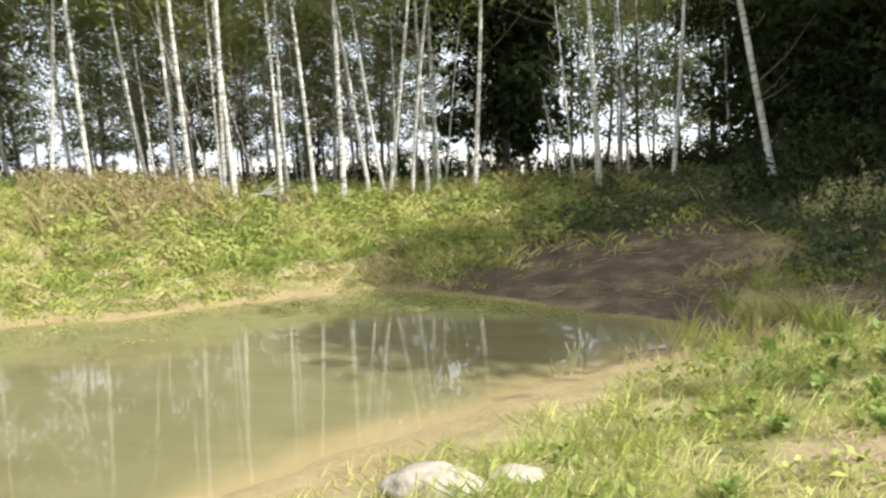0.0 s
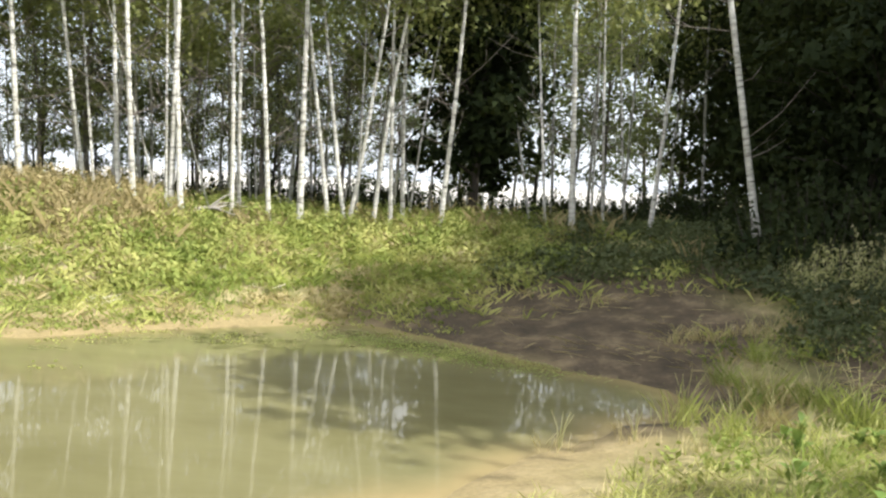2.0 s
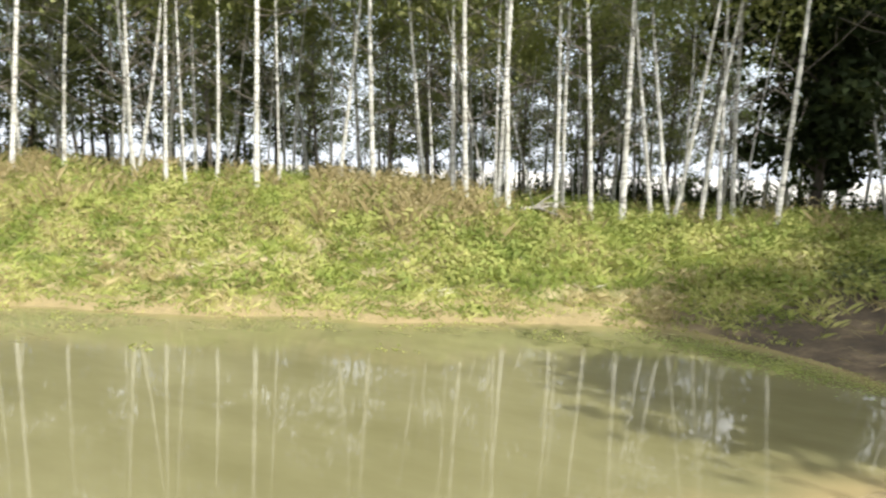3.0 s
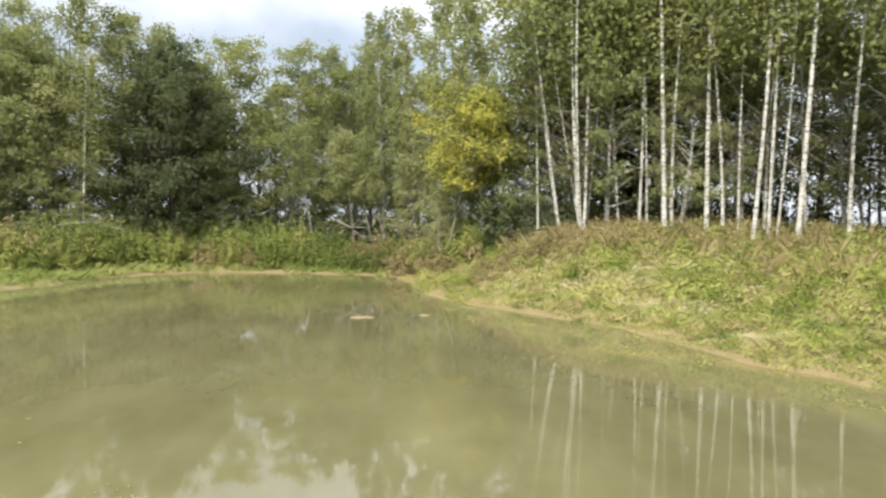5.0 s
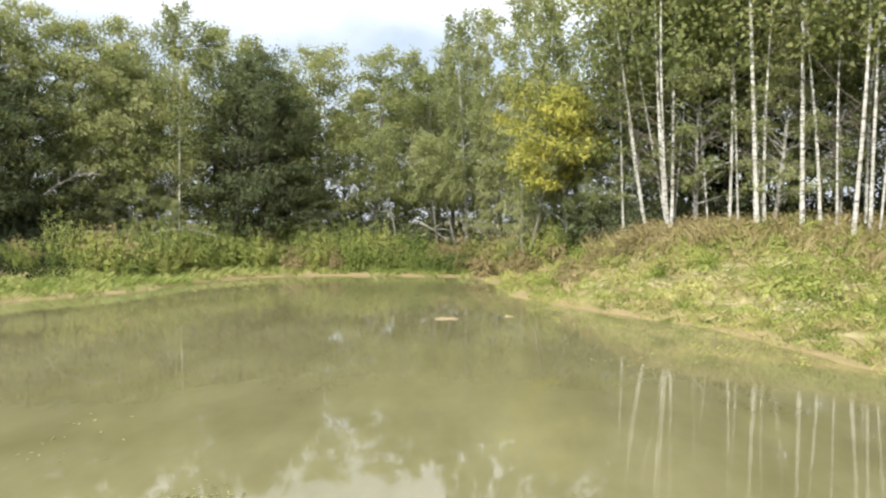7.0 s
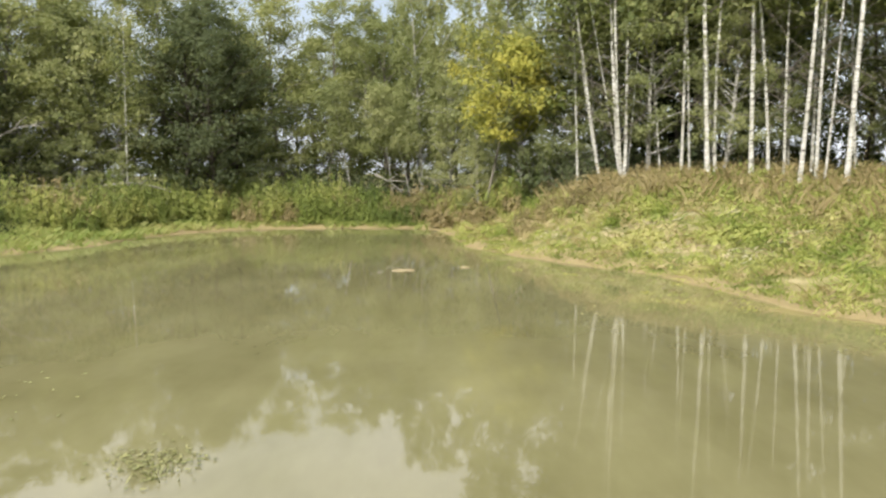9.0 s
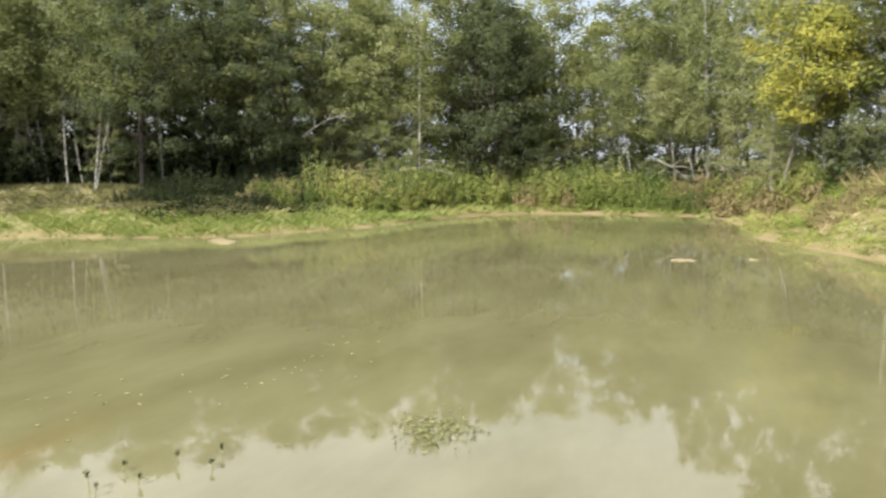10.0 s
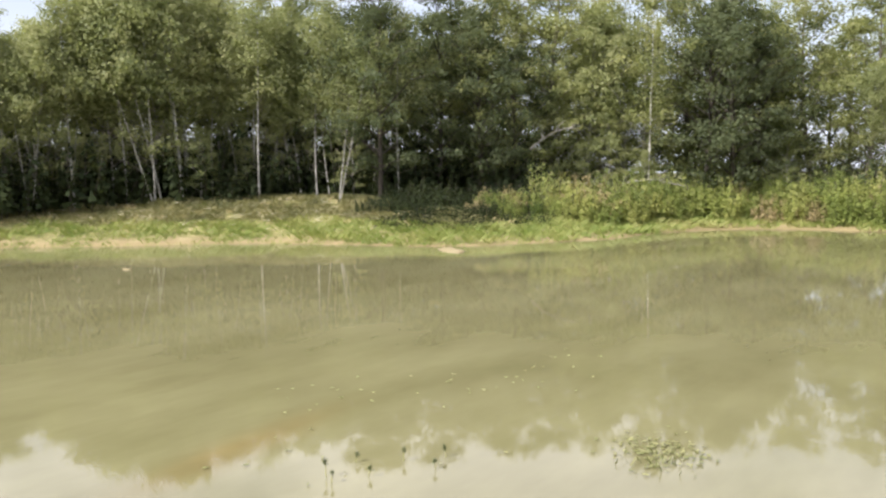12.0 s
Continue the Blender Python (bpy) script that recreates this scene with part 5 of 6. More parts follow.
# herbs and thin dull grass, darkened in colour for the shade here
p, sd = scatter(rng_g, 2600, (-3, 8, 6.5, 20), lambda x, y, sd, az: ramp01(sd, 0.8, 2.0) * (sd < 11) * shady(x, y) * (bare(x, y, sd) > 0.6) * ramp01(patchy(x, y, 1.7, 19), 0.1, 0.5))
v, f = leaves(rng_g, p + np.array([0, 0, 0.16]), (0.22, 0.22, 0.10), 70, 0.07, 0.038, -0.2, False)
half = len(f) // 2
for sel, mat, tone in ((f[:half], LEAF_SHADE, "herbs beneath the trees coloured dark green for the shade"), (f[half:], LEAF_SHADE, "herbs beneath the trees coloured dull green for the shade")):
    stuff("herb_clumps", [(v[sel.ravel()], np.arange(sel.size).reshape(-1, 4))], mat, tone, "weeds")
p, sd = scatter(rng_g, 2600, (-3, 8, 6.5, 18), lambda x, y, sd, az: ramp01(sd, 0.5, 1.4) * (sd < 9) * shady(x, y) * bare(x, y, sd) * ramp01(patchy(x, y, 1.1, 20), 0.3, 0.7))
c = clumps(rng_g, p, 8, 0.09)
stuff("bank_grass", [blades(rng_g, c, 0.03 + 0.13 * rng_g.uniform(0.2, 1, len(c)) ** 2, 0.006, 0.9, 0.55)], GRASS_DULL, "thin dull grass on the shaded ground", "grass")
p, sd = scatter(rng_g, 900, (-1.0, 5.5, 7.3, 12.6), lambda x, y, sd, az: ramp01(sd, 0.15, 0.5) * (sd < 5) * ramp01(patchy(x, y, 1.4, 22), 0.45, 0.75))
c = clumps(rng_g, p, 5, 0.12)
stuff("dry_stalks", [blades(rng_g, c, 0.03 + 0.05 * rng_g.uniform(0.2, 1, len(c)), 0.007, 4.5, 0.5)], GRASS_DRY, "pale dry stalks lying on the dark mud", "grass")
# algae and low shoots in the shallows
p, sd = scatter(rng_g, 20000, (-24, 2, -1, 13), lambda x, y, sd, az: ramp01(sd, -0.1, 0.3) * ramp01(-sd, -3.0, -1.6) * (az > 10) * (az < 92) * (np.hypot(x, y) > 8.5) * ramp01(patchy(x, y, 1.9, 16), 0.05, 0.5))
v, f = leaves(rng_g, p + np.array([0, 0, 0.035]), (0.11, 0.11, 0.016), 18, 0.05, 0.026, 0, False)
stuff("moss", [(v, f)], LEAF_WEED, "low yellow-green moss and sprouts on the damp shore", "moss")
p, sd = scatter(rng_g, 1700, (-22, -2, -1, 12), lambda x, y, sd, az: ramp01(sd, -1.9, -0.4) * ramp01(-sd, -0.3, 0.0) * (az > 8) * (az < 88) * (np.hypot(x, y) > 8.2) * ramp01(patchy(x, y, 1.7, 15), 0.45, 0.8))
p[:, 2] = np.maximum(p[:, 2], 0) + 0.012
v, f = leaves(rng_g, p, (0.14, 0.10, 0.006), 22, 0.045, 0.026, 0, False)
v[:, 2] = np.clip(v[:, 2], 0.006, 0.05)
stuff("algae", [(v, f)], LEAF_BUSH, "green algae and shoots in the shallow water", "algae")
p, sd = scatter(rng_g, 5000, (-26, 0, -34, -9), lambda x, y, sd, az: ramp01(sd, 1.4, 2.4) * (sd < 6) * ramp01(az, 130, 134) * ramp01(patchy(x, y, 2.2, 42), 0.45, 0.7))
c = clumps(rng_g, p + np.array([0, 0, 0.06]), 10, 0.16)
stuff("straw", [blades(rng_g, c, 0.04 + 0.07 * rng_g.uniform(0.2, 1, len(c)), 0.014, 2.6, 0.5)], STRAW, "bleached straw lying on the shore below the wood", "grass")
# low shore and left bank
p, sd = scatter(rng_g, 32000, (-34, 0, -34, 0), lambda x, y, sd, az: ramp01(sd, np.interp(az, [132, 146], [-0.1, 0.8]), np.interp(az, [132, 146], [0.4, 1.7])) * (sd < 9) * (az > 92) * np.where(az < 105, 0.7, 1) * ramp01(patchy(x, y, 2.2, 8), 0.05, 0.4))
front = sd + 0.8 * rough(p[:, 0], p[:, 1], 2.0, 17) < np.where(np.degrees(np.arctan2(-p[:, 0], p[:, 1])) < 122, 9, 2.6)
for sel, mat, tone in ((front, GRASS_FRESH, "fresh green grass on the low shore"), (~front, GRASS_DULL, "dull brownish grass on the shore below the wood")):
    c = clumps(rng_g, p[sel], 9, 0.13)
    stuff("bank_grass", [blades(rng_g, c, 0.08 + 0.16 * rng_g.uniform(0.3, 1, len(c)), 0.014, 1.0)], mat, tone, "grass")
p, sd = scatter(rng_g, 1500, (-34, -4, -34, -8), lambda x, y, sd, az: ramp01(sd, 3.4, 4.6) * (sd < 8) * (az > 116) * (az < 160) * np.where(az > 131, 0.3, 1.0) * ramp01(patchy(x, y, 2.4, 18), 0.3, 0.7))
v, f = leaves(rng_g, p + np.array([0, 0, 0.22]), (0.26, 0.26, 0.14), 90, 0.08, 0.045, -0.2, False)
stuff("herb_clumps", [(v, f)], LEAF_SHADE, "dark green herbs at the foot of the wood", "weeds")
# near-black herbs stand in for the shade lying on this stretch of shore
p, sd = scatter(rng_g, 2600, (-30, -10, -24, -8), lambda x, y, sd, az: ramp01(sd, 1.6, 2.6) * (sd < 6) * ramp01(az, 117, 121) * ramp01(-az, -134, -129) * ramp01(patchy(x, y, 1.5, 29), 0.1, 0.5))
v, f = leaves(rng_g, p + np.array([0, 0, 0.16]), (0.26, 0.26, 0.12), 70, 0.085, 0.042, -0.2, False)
stuff("herb_clumps", [(v, f)], LEAF_DARK, "herbs coloured near black in place of shade on the shore", "weeds")
p, sd = scatter(rng_g, 7000, (-34, 0, -34, -12), lambda x, y, sd, az: ramp01(sd, 2.0, 3.5) * (sd < 9) * (az > 122) * ramp01(patchy(x, y, 1.8, 9), 0.35, 0.7))
c = clumps(rng_g, p, 9, 0.13)
stuff("dry_grass", [blades(rng_g, c, 0.07 + 0.13 * rng_g.uniform(0.3, 1, len(c)), 0.013, 0.8)], GRASS_DRY, "pale dry grass on the higher shore", "grass")
# the near shore at the viewer's feet
near_box = (-2.6, 7.2, 0.8, 9.8)
trodden = lambda x, y: 1 - 0.93 * np.exp(-(((x - 1.70) / 0.48) ** 2 + ((y - 3.2) / 0.32) ** 2) ** 1.5)
p, sd = scatter(rng_g, 30000, near_box, lambda x, y, sd, az: ramp01(sd - 0.55 * (y > 4.6), 0.4, 1.4) * (np.hypot(x, y) > 1.6) * bare(x, y, sd) * trodden(x, y) * gloomy(x, y) * ramp01(patchy(x, y, 0.9, 10), 0.22, 0.6) * (1 - 0.8 * shady(x, y)))
c = clumps(rng_g, p, 7, 0.045)
stuff("shore_grass", [blades(rng_g, c, 0.02 + 0.14 * rng_g.uniform(0.1, 1, len(c)) ** 3, 0.0062, 0.9, 0.55)], GRASS, "short trampled grass on the near shore", "grass")
p, sd = scatter(rng_g, 9000, near_box, lambda x, y, sd, az: ramp01(sd - 0.4 * (y > 4.6), 0.4, 1.1) * (np.hypot(x, y) > 1.6) * bare(x, y, sd) * gloomy(x, y) * ramp01(patchy(x, y, 0.7, 13), 0.5, 0.85) * (1 - 0.8 * shady(x, y)) * (0.25 + 0.75 * trodden(x, y)))
c = clumps(rng_g, p, 8, 0.06)
stuff("dry_grass", [blades(rng_g, c, 0.02 + 0.10 * rng_g.uniform(0.1, 1, len(c)) ** 2, 0.0065, 1.5, 0.57)], GRASS_DRY, "pale dry grass lying on the near shore", "grass")
p, sd = scatter(rng_g, 1500, near_box, lambda x, y, sd, az: ramp01(sd, 0.7, 1.8) * (np.hypot(x, y) > 2.0) * (x > 0.0) * bare(x, y, sd) * trodden(x, y) * gloomy(x, y) * ramp01(patchy(x, y, 1.3, 12), 0.25, 0.6))
v, f = leaves(rng_g, p + np.array([0, 0, 0.07]), (0.10, 0.10, 0.05), 20, 0.065, 0.032, -0.2, False)
stuff("shore_weeds", [(v, f)], LEAF_WEED, "low broad-leaved green weeds on the near shore", "weeds")


# litter of dry stalks on the trodden earth
p, sd = scatter(rng_g, 420, (0.9, 2.5, 2.6, 3.9), lambda x, y, sd, az: (1 - trodden(x, y)) * ramp01(patchy(x, y, 0.5, 27), 0.2, 0.6))
c = clumps(rng_g, p + np.array([0, 0, 0.03]), 5, 0.05)
stuff("dry_stalks", [blades(rng_g, c, 0.02 + 0.03 * rng_g.uniform(0.2, 1, len(c)), 0.006, 3.0, 0.5)], GRASS_DRY, "pale dry stalks littering the trodden brown earth", "grass")


# sprouts breaking up the sandy rim below the wood
p, sd = scatter(rng_g, 13000, (-24, 0, -34, -9), lambda x, y, sd, az: ramp01(sd, -0.45, -0.15) * (sd < 2.2) * (az > 112) * ramp01(patchy(x, y, 1.7, 25), 0.26, 0.5))
c = clumps(rng_g, p, 7, 0.12)
stuff("shore_grass", [blades(rng_g, c, 0.04 + 0.11 * rng_g.uniform(0.2, 1, len(c)), 0.014, 1.0)], GRASS_FRESH, "low green sprouts on the sandy rim of the pond", "grass")


p, sd = scatter(rng_g, 9000, (-26, -6, -1, 15), lambda x, y, sd, az: ramp01(sd, -0.1, 0.2) * (sd < 1.5) * (az > 36) * (az < 92) * ramp01(patchy(x, y, 1.9, 28), 0.40, 0.60))
c = clumps(rng_g, p, 8, 0.11)
stuff("shore_grass", [blades(rng_g, c, 0.03 + 0.09 * rng_g.uniform(0.2, 1, len(c)), 0.012, 1.0)], GRASS, "low yellow-green sprouts along the waterline of the bank", "grass")


# the same turf behind the viewer
back_box = (-2.4, 6.5, -7.0, 0.8)
p, sd = scatter(rng_g, 12000, back_box, lambda x, y, sd, az: ramp01(sd, 0.35, 1.3) * ramp01(patchy(x, y, 1.1, 10), 0.0, 0.5))
c = clumps(rng_g, p, 6, 0.06)
stuff("shore_grass", [blades(rng_g, c, 0.03 + 0.10 * rng_g.uniform(0.1, 1, len(c)) ** 2, 0.009, 0.9, 0.52)], GRASS, "short trampled grass behind the near shore", "grass")


# ---- single things on the shores ----
def rock(x, y, r, seed, label):
    bm = bmesh.new()
    bmesh.ops.create_icosphere(bm, subdivisions=3, radius=1)
    for vert in bm.verts:
        n = noise.fractal(vert.co * 1.3 + Vector((seed, 0, 0)), 1.0, 2.0, 4)
        vert.co *= 1 + 0.28 * n
        vert.co = Vector((vert.co.x * r[0], vert.co.y * r[1], vert.co.z * r[2]))
    for face in bm.faces:
        face.smooth = True
    me = bpy.data.meshes.new("rock")
    bm.to_mesh(me)
    bm.free()
    me.materials.append(STONE)
    ob = new("rock", me)
    ob.location = (x, y, on_ground(x, y) + r[2] * 0.25)
    return tagged(ob, label, "rock")


rock(-0.59, 2.68, (0.28, 0.17, 0.095), 2.0, "rounded pale stone half sunk in the grassy shore")
rock(-0.20, 2.90, (0.14, 0.10, 0.05), 5.0, "small pale stone in the grass beside a larger one")


def tall_plant(x, y, tall, seed, label):
    """A tall weed: a thin stem with a dense feathery plume that widens upwards."""
    rng = np.random.RandomState(seed)
    root = new("tall_weed")
    wood, cen = Wood(), []
    wood.add([(0, 0, -0.05), (0.02, 0, tall * 0.5), (0.0, 0.02, tall * 0.9)], [0.007, 0.006, 0.003], 6)
    for k in range(84):
        z = tall * rng.uniform(0.44, 0.88)
        a, ln = k * 2.4, (0.015 + 0.56 * max(0, z / tall - 0.44)) * rng.uniform(0.6, 1.2)
        e = Vector((math.cos(a) * ln, math.sin(a) * ln, z + ln * 0.8))
        wood.add([(0, 0, z), e], [0.003, 0.0015], 4)
        for f in (0.4, 0.7, 1.0):
            cen.append(tuple(Vector((0, 0, z)).lerp(e, f)))
    v, f = leaves(rng, np.array(cen), (0.03, 0.03, 0.035), 46, 0.034, 0.011, -0.5)
    v2, f2 = leaves(rng, np.array([(0, 0, tall * t) for t in np.linspace(0.06, 0.46, 16)]), (0.05, 0.05, 0.02), 6, 0.12, 0.016, 0.6)
    child("stem", wood.mesh("stem", STEM), root)
    child("plume", mesh_arrays("plume", v, f, LEAF_PLUME), root, "pale yellow-green feathery plume")
    tagged(child("leaf_whorl", mesh_arrays("leaf_whorl", v2, f2, LEAF_BUSH), root, "narrow grey-green stem leaves"), kind="stuff")
    root.matrix_basis = Matrix.Translation((x, y, on_ground(x, y)))
    return tagged(root, label, "weed", "tall weeds on the near shore")


tall_plant(2.06, 4.07, 1.22, 71, "tall feathery yellow-green weed on the near shore")
tall_plant(2.85, 4.23, 1.2, 72, "tall feathery yellow-green weed on the near shore")


# ---- the near shore's single plants ----
def grass_tuft(x, y, n, tall, seed, material, label):
    rng = np.random.RandomState(seed)
    base = np.stack([rng.normal(0, 0.05, n), rng.normal(0, 0.05, n), np.zeros(n)], 1)
    base = np.repeat(base, 2, axis=0) + rng.normal(0, 0.07, (2 * n, 3)) * np.array([1, 1, 0])
    v, f = blades(rng, base, tall * rng.uniform(0.15, 0.8, 2 * n), 0.0060, 0.6, 0.56)
    root = new("grass_tuft")
    tagged(child("blade_clump", mesh_arrays("blade_clump", v, f, material), root), kind="stuff")
    wood = Wood()
    for k in range(5):
        a, ln = rng.uniform(0, 6.28), tall * rng.uniform(0.8, 1.3)
        d = Vector((math.cos(a), math.sin(a), 0)) * ln * 0.35
        wood.add([(0, 0, -0.02), d * 0.35 + Vector((0, 0, ln * 0.6)), d + Vector((0, 0, ln))], [0.0035, 0.003, 0.0015], 4)
    child("stalk", wood.mesh("stalk", STEM), root)
    root.matrix_basis = Matrix.Translation((x, y, on_ground(x, y)))
    return tagged(root, label, "grass", "grass tufts on the near shore")


SHORE_TUFTS = [(0.80, 6.64, 45, 0.45, 81, GRASS), (1.19, 6.52, 35, 0.30, 82, GRASS), (1.45, 7.49, 40, 0.36, 83, GRASS_DRY), (-0.19, 5.84, 16, 0.22, 84, GRASS_DRY),
                                 (0.37, 6.06, 20, 0.22, 85, GRASS_DRY), (2.00, 7.20, 40, 0.30, 86, GRASS), (1.59, 5.95, 30, 0.25, 87, GRASS), (0.31, 4.89, 30, 0.18, 88, GRASS),
                                 (2.43, 8.68, 50, 0.3, 89, GRASS_DRY), (3.06, 7.97, 50, 0.3, 90, GRASS)]
NEAR_TUFTS = [(0.57, 3.64, 26, 0.2, 91, GRASS), (1.09, 4.17, 30, 0.24, 92, GRASS_FRESH), (1.46, 5.07, 30, 0.26, 93, GRASS),
                                 (0.19, 3.94, 24, 0.18, 94, GRASS), (2.15, 5.81, 30, 0.28, 95, GRASS_FRESH), (2.74, 6.44, 34, 0.3, 96, GRASS), (0.77, 5.58, 26, 0.2, 97, GRASS_DRY), (1.19, 3.47, 24, 0.2, 98, GRASS),
                                 (-0.28, 3.43, 22, 0.16, 99, GRASS), (1.77, 3.77, 24, 0.22, 100, GRASS_FRESH), (2.48, 4.71, 26, 0.26, 101, GRASS_DRY), (0.68, 2.84, 22, 0.16, 102, GRASS)]
rng_s = np.random.RandomState(120)
SHAGGY = [(1.0 + 3.2 * rng_s.uniform() ** 0.8, 5.5 + 3.2 * rng_s.uniform(), 60, rng_s.uniform(0.26, 0.5), 121 + i, (GRASS, GRASS_DRY, GRASS, GRASS_FRESH)[i % 4]) for i in range(26)]
SHAGGY = [q for q in SHAGGY if gloomy(q[0], q[1]) > 0.6]
# straw tufts in a row, in place of a sunlit strip of ground
SUN_STRIP = [(0.95 + 0.21 * i, 9.35 + 0.06 * i + 0.12 * math.sin(i * 2.3), 46, 0.20 + 0.06 * math.sin(i * 1.7), 160 + i, GRASS_DRY) for i in range(10)]
for x, y, n, tall, seed, mat in SHORE_TUFTS + NEAR_TUFTS + SHAGGY + SUN_STRIP:
    grass_tuft(x, y, n, tall, seed, mat, "tuft of long green grass with thin stalks" if mat != GRASS_DRY else "tuft of straw-coloured dry grass with thin stalks")

# bush by the bay, its leaves coloured paler in place of direct sun
pale_bush = bush(67, 1.3, 0.75, LEAF_PLUME, "small pale green bush by the bay, lightened in place of sun", 24, 18, (0.13, 0.05))
pale_bush["group"] = "bushes by the bay"
for x, y, sc, turn in [(2.95, 10.75, 0.62, 1.0), (3.45, 10.45, 0.46, 2.6), (2.55, 11.0, 0.4, 4.1), (3.7, 11.3, 0.6, 5.2)]:
    stand(pale_bush, x, y, turn, sc)


LEAF_BROAD = leaf_material("broad_leaf", [(0.15, (0.09, 0.16, 0.04)), (0.5, (0.18, 0.27, 0.07)), (0.9, (0.36, 0.42, 0.15))], 0.35, 0.4, gloss=0.15)


def leaf_blade(length, width):
    """One broad leaf: an oval blade folded along its midrib, arching down to the tip."""
    vs, fs = [], []
    n = 6
    for i in range(n + 1):
        t = i / n
        w = width * math.sin(math.pi * min(t * 0.92 + 0.06, 1.0)) ** 0.8
        x, z = length * t, 0.35 * length * math.sin(t * 2.3)
        vs += [(x, -w / 2, z + 0.12 * w), (x, 0, z), (x, w / 2, z + 0.12 * w)]
        if i:
            o = 3 * i
            fs += [(o - 3, o - 2, o + 1, o), (o - 2, o - 1, o + 2, o + 1)]
    return mesh_arrays("leaf", vs, fs, LEAF_BROAD, True)


broad_leaves = [leaf_blade(0.15, 0.075), leaf_blade(0.11, 0.06), leaf_blade(0.19, 0.085)]


def broad_weed(x, y, scale, seed):
    rng = np.random.RandomState(seed)
    root = new("broadleaf_weed")
    n = int(rng.randint(8, 13))
    for k in range(n):
        lf = child("leaf", broad_leaves[int(rng.randint(3))], root)
        lf.matrix_basis = Matrix.Translation((0, 0, 0.02 + 0.012 * k)) @ Matrix.Rotation(k * 2.4 + rng.uniform(-0.3, 0.3), 4, "Z") @ Matrix.Rotation(radians(-rng.uniform(0, 45)), 4, "Y") @ Matrix.Scale(rng.uniform(0.7, 1.2), 4)
    root.matrix_basis = Matrix.Translation((x, y, on_ground(x, y) - 0.01)) @ Matrix.Scale(scale, 4)
    return tagged(root, "low weed with broad fresh green leaves on the near shore", "weed", "broad-leaved weeds on the near shore")


rng_w = np.random.RandomState(44)
for x, y in [(1.59, 3.52), (1.88, 3.31), (1.49, 4.05), (1.85, 4.03), (2.32, 3.72), (2.53, 4.42), (2.05, 4.61), (1.63, 4.74), (2.82, 5.04), (2.39, 5.36), (1.02, 3.34), (3.02, 4.04),
             (1.83, 5.53), (3.25, 5.90), (0.89, 2.58), (2.04, 2.79)]:
    broad_weed(x + rng_w.uniform(-0.1, 0.1), y + rng_w.uniform(-0.1, 0.1), rng_w.uniform(0.35, 0.75), int(rng_w.randint(1000)))
for i in range(34):
    broad_weed(rng_w.uniform(1.0, 4.0), rng_w.uniform(3.2, 6.6), rng_w.uniform(0.4, 0.95), int(rng_w.randint(1000)))


# ---- in and on the water ----
def water_plant(x, y, tall, seed):
    """A thin stalk that rises from the water with a dark seed head."""
    rng = np.random.RandomState(seed)
    root = new("water_plant")
    wood = Wood()
    lean = Vector((rng.uniform(-0.02, 0.02), rng.uniform(-0.02, 0.02), tall))
    wood.add([(0, 0, -0.15), lean * 0.5, lean], [0.004, 0.0035, 0.003], 5)
    child("stalk", wood.mesh("stalk", STEM), root)
    v, f = leaves(rng, np.array([tuple(lean + Vector((0, 0, 0.012)))]), (0.008, 0.008, 0.012), 46, 0.017, 0.008, -0.5, False)
    child("seed_head", mesh_arrays("seed_head", v, f, LEAF_SHADE), root, "dark green seed head")
    root.location = (x, y, 0)
    return tagged(root, "thin green water plant stalk with a dark seed head", "water plant", "stalks standing in the water")


for x, y, tall, seed in [(-3.40, -3.62, 0.06, 1), (-3.44, -3.70, 0.10, 2), (-3.98, -3.50, 0.07, 3), (-4.0, -3.22, 0.05, 4), (-3.62, -3.50, 0.05, 5), (-4.22, -3.30, 0.06, 6), (-3.75, -3.75, 0.045, 7)]:
    water_plant(x, y, tall, seed)


def floating_leaves(name, x, y, r, n, seed, label, leaf=LEAF_POND, leaf_size=0.04):
    """A raft of small oval leaves lying on the water."""
    rng = np.random.RandomState(seed)
    q = rng.normal(size=(n, 2)) * np.array(r)
    a, ln = rng.uniform(0, 6.28, n), rng.uniform(0.45, 1.0, n) * leaf_size
    vs, k = [], 8
    for i in range(k):
        w = 2 * math.pi * i / k
        ex, ey = np.cos(w) * ln, np.sin(w) * ln * 0.5
        vs.append(np.stack([q[:, 0] + ex * np.cos(a) - ey * np.sin(a), q[:, 1] + ex * np.sin(a) + ey * np.cos(a), 0.008 + 0.01 * rng.uniform(0, 1, n)], 1))
    v = np.stack(vs, 1).reshape(-1, 3)
    ob = new(name, mesh_arrays(name, v, np.arange(n * k).reshape(-1, k), leaf))
    ob.location = (x, y, 0)
    return tagged(ob, label, "water plant", kind="stuff")


floating_leaves("pondweed", -5.2, -2.12, (0.18, 0.16), 190, 3, "patch of green pondweed leaves floating on the water", LEAF_POND, 0.027)
floating_leaves("pondweed", -5.9, -4.15, (0.35, 0.3), 14, 4, "scattered small leaves floating on the water", LEAF_POND, 0.028)
floating_leaves("pondweed", -6.8, -4.0, (0.5, 0.35), 15, 5, "scattered small leaves floating on the water", LEAF_POND, 0.028)
floating_leaves("pondweed", -5.0, -5.2, (0.3, 0.3), 14, 6, "scattered small leaves floating on the water", LEAF_POND, 0.028)
floating_leaves("pondweed", -11.0, 2.0, (0.5, 0.4), 50, 7, "scattered small leaves floating on the water", LEAF_POND, 0.028)
floating_leaves("pondweed", -3.6, -4.2, (0.4, 0.5), 12, 8, "scattered small leaves floating on the water", LEAF_POND, 0.028)
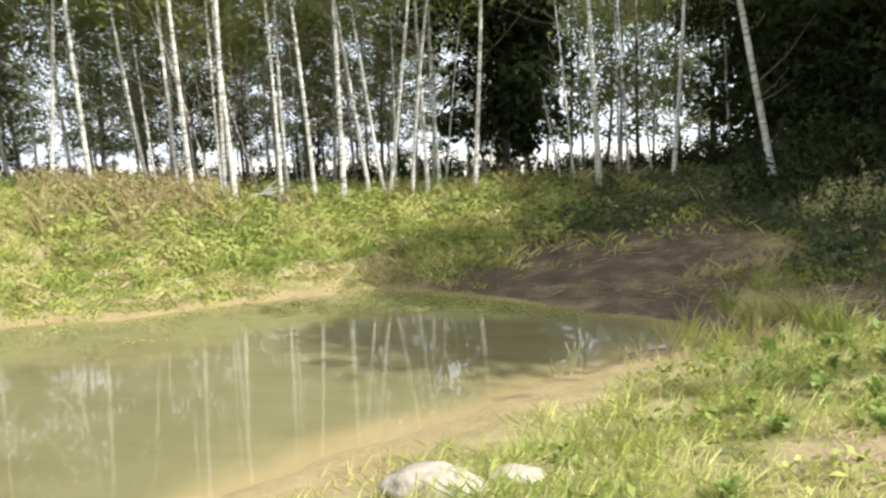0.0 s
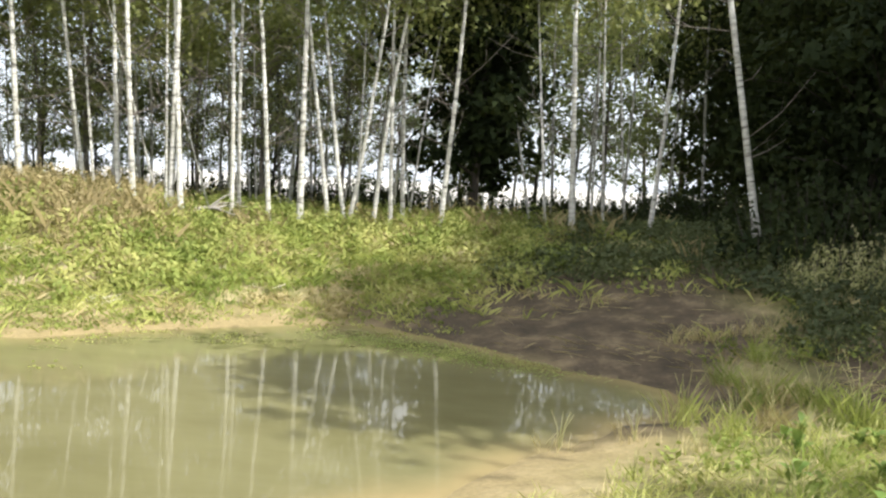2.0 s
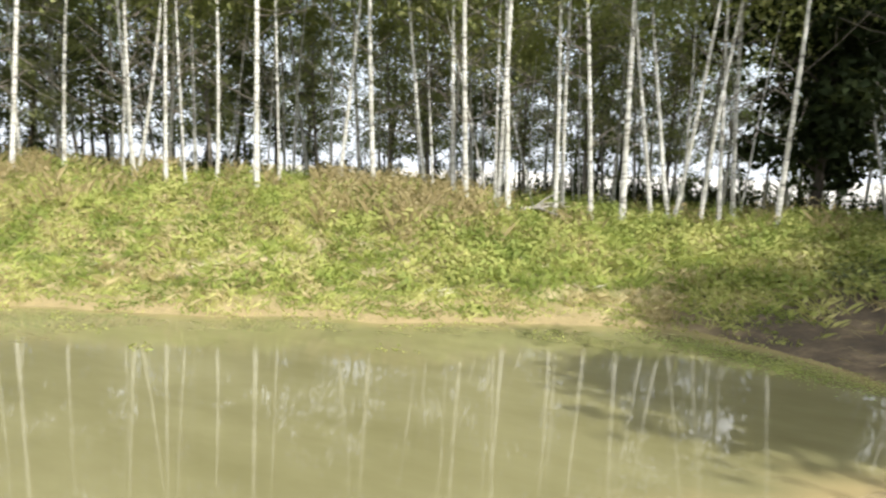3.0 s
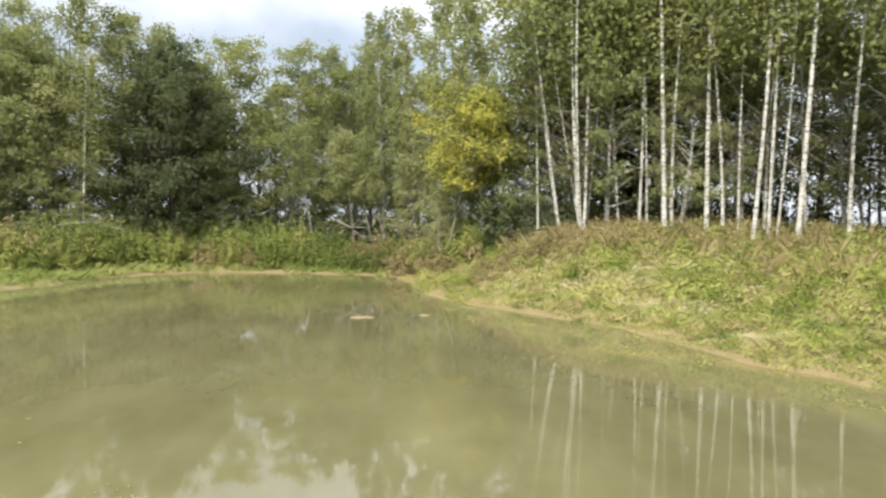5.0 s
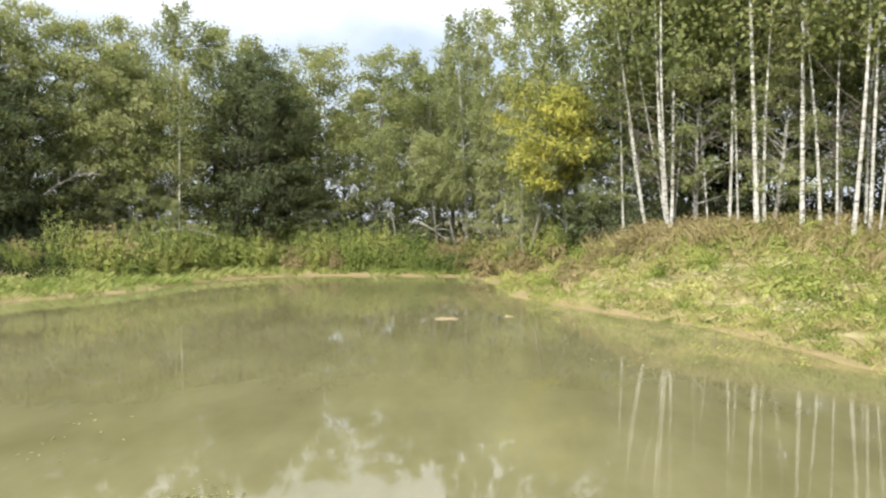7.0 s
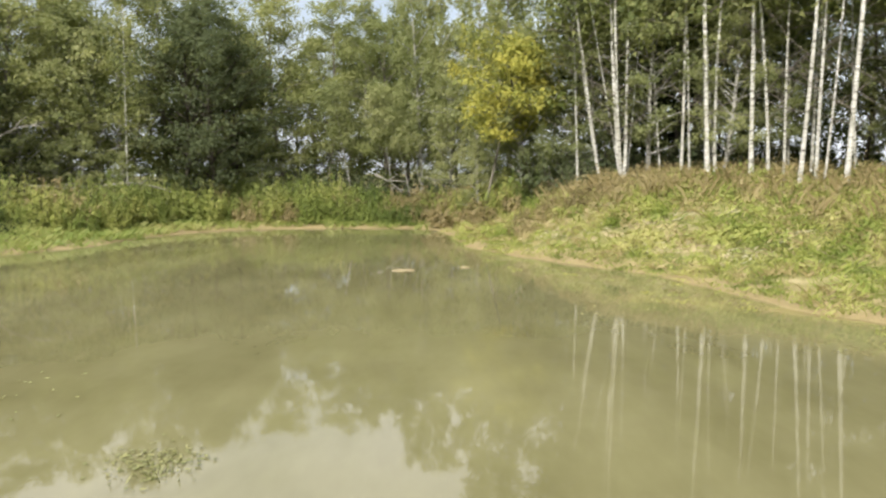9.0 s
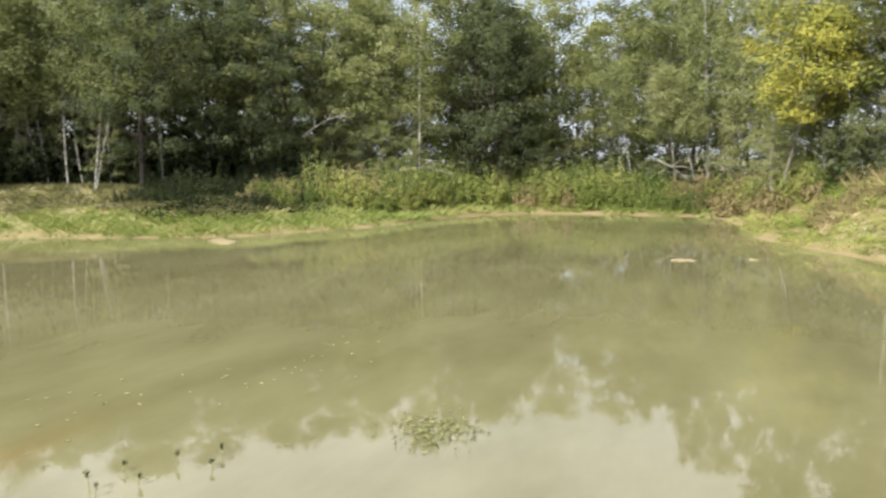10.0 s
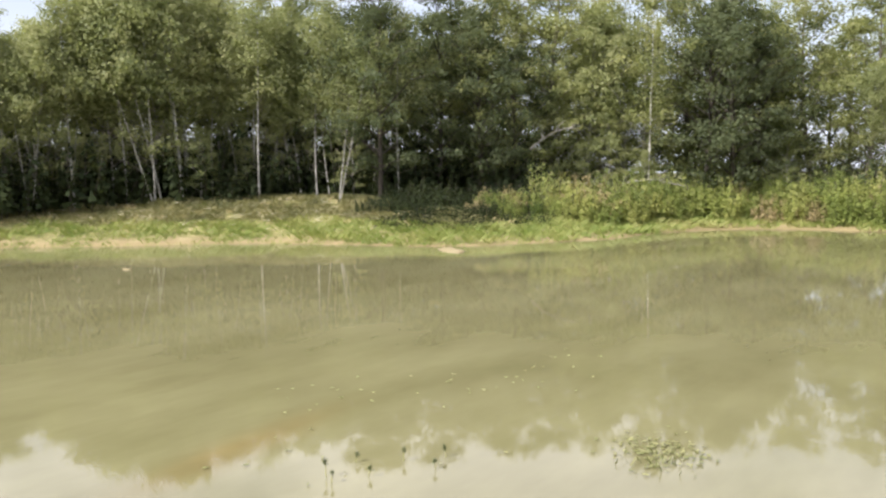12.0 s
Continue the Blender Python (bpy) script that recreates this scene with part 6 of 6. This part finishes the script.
for i in range(6):
    t = i / 5
    floating_leaves("algae", -2.8 + 2.2 * t, 9.15 - 0.7 * t, (0.38, 0.19), 420, 20 + i, "yellow-green algae floating in the shallow mouth of the bay", GRASS_FRESH, 0.018)
wp = tagged(new("pondweed_shoots", mesh_arrays("pondweed_shoots", *blades(np.random.RandomState(9), np.random.RandomState(10).normal(size=(40, 3)) * np.array([0.12, 0.12, 0]), np.full(40, 0.06), 0.010, 0.8, 0.55), LEAF_POND)),
            "short green shoots rising from the pondweed", "water plant", kind="stuff")
wp.location = (-5.0, -2.05, 0)


def mud_islet(x, y, rx, ry, turn, seed):
    bm = bmesh.new()
    bmesh.ops.create_icosphere(bm, subdivisions=4, radius=1)
    for vert in bm.verts:
        n = noise.fractal(vert.co * 1.6 + Vector((seed * 3.1, 0, 0)), 1.0, 2.0, 4)
        vert.co = Vector((vert.co.x * rx * (1 + 0.35 * n), vert.co.y * ry * (1 + 0.5 * n), vert.co.z * 0.035 * (1 + 0.6 * n) - 0.010))
    for face in bm.faces:
        face.smooth = True
    me = bpy.data.meshes.new("mud_islet")
    bm.to_mesh(me)
    bm.free()
    me.materials.append(MUD)
    ob = new("mud_islet", me)
    ob.matrix_basis = pose(x, y, 0, 0, 0, turn)
    return tagged(ob, "low islet of pale mud just above the water", "mud bank", "mud islets in the pond")


mud_islet(-16.1, -12.35, 0.85, 0.3, 55, 1)
mud_islet(-15.65, -1.15, 0.28, 0.22, 90, 2)
mud_islet(-16.1, 0.1, 0.12, 0.08, 60, 3)
mud_islet(-9.1, -16.0, 0.14, 0.10, 60, 4)


def dead_branch(az, d, up, length, lean, seed, label):
    rng = np.random.RandomState(seed)
    ob = new("fallen_branch")
    pts = [Vector((length * t, 0.1 * math.sin(t * 5 + seed), 0.12 * length * math.sin(t * 2.5))) for t in np.linspace(0, 1, 7)]
    bough = Wood()
    bough.add(pts, list(np.linspace(0.042, 0.012, 7)), 7)
    child("bough", bough.mesh("bough", DEAD_WOOD), ob)
    for k in range(6):
        twig = Wood()
        p = pts[int(rng.randint(2, 7))]
        e = p + Vector((rng.uniform(0.1, 0.8), rng.uniform(-0.4, 0.4), rng.uniform(-0.3, 0.5)))
        twig.add([p, p.lerp(e, 0.5) + Vector((0, 0, 0.04)), e], [0.025, 0.015, 0.006], 5)
        child("twig", twig.mesh("twig", DEAD_WOOD), ob)
    x, y = place(az, d)
    ob.matrix_basis = Matrix.Translation((x, y, on_ground(x, y) + up)) @ Matrix.Rotation(radians(az), 4, "Z") @ Matrix.Rotation(radians(lean), 4, "Y")
    return tagged(ob, label, "branch", "dead branches at the wood's edge")


dead_branch(119.2, 29.7, 1.0, 2.4, 18, 1, "bleached dead branch leaning down out of the wood")
dead_branch(121.6, 29.7, 2.2, 1.6, -24, 2, "bleached dead branch leaning out of the wood")
dead_branch(114.8, 29.6, 1.1, 1.8, 8, 3, "broken pale branch at the foot of a trunk")
dead_branch(96.2, 29.9, 1.5, 1.6, 42, 4, "bleached dead branch leaning down out of the wood")
dead_branch(92.6, 29.9, 1.3, 1.0, 30, 5, "bleached dead branch lying above the bushes")
dead_branch(29.2, 14.8, 0.22, 0.5, 4, 6, "fallen pale branch lying in the weeds by the birches")
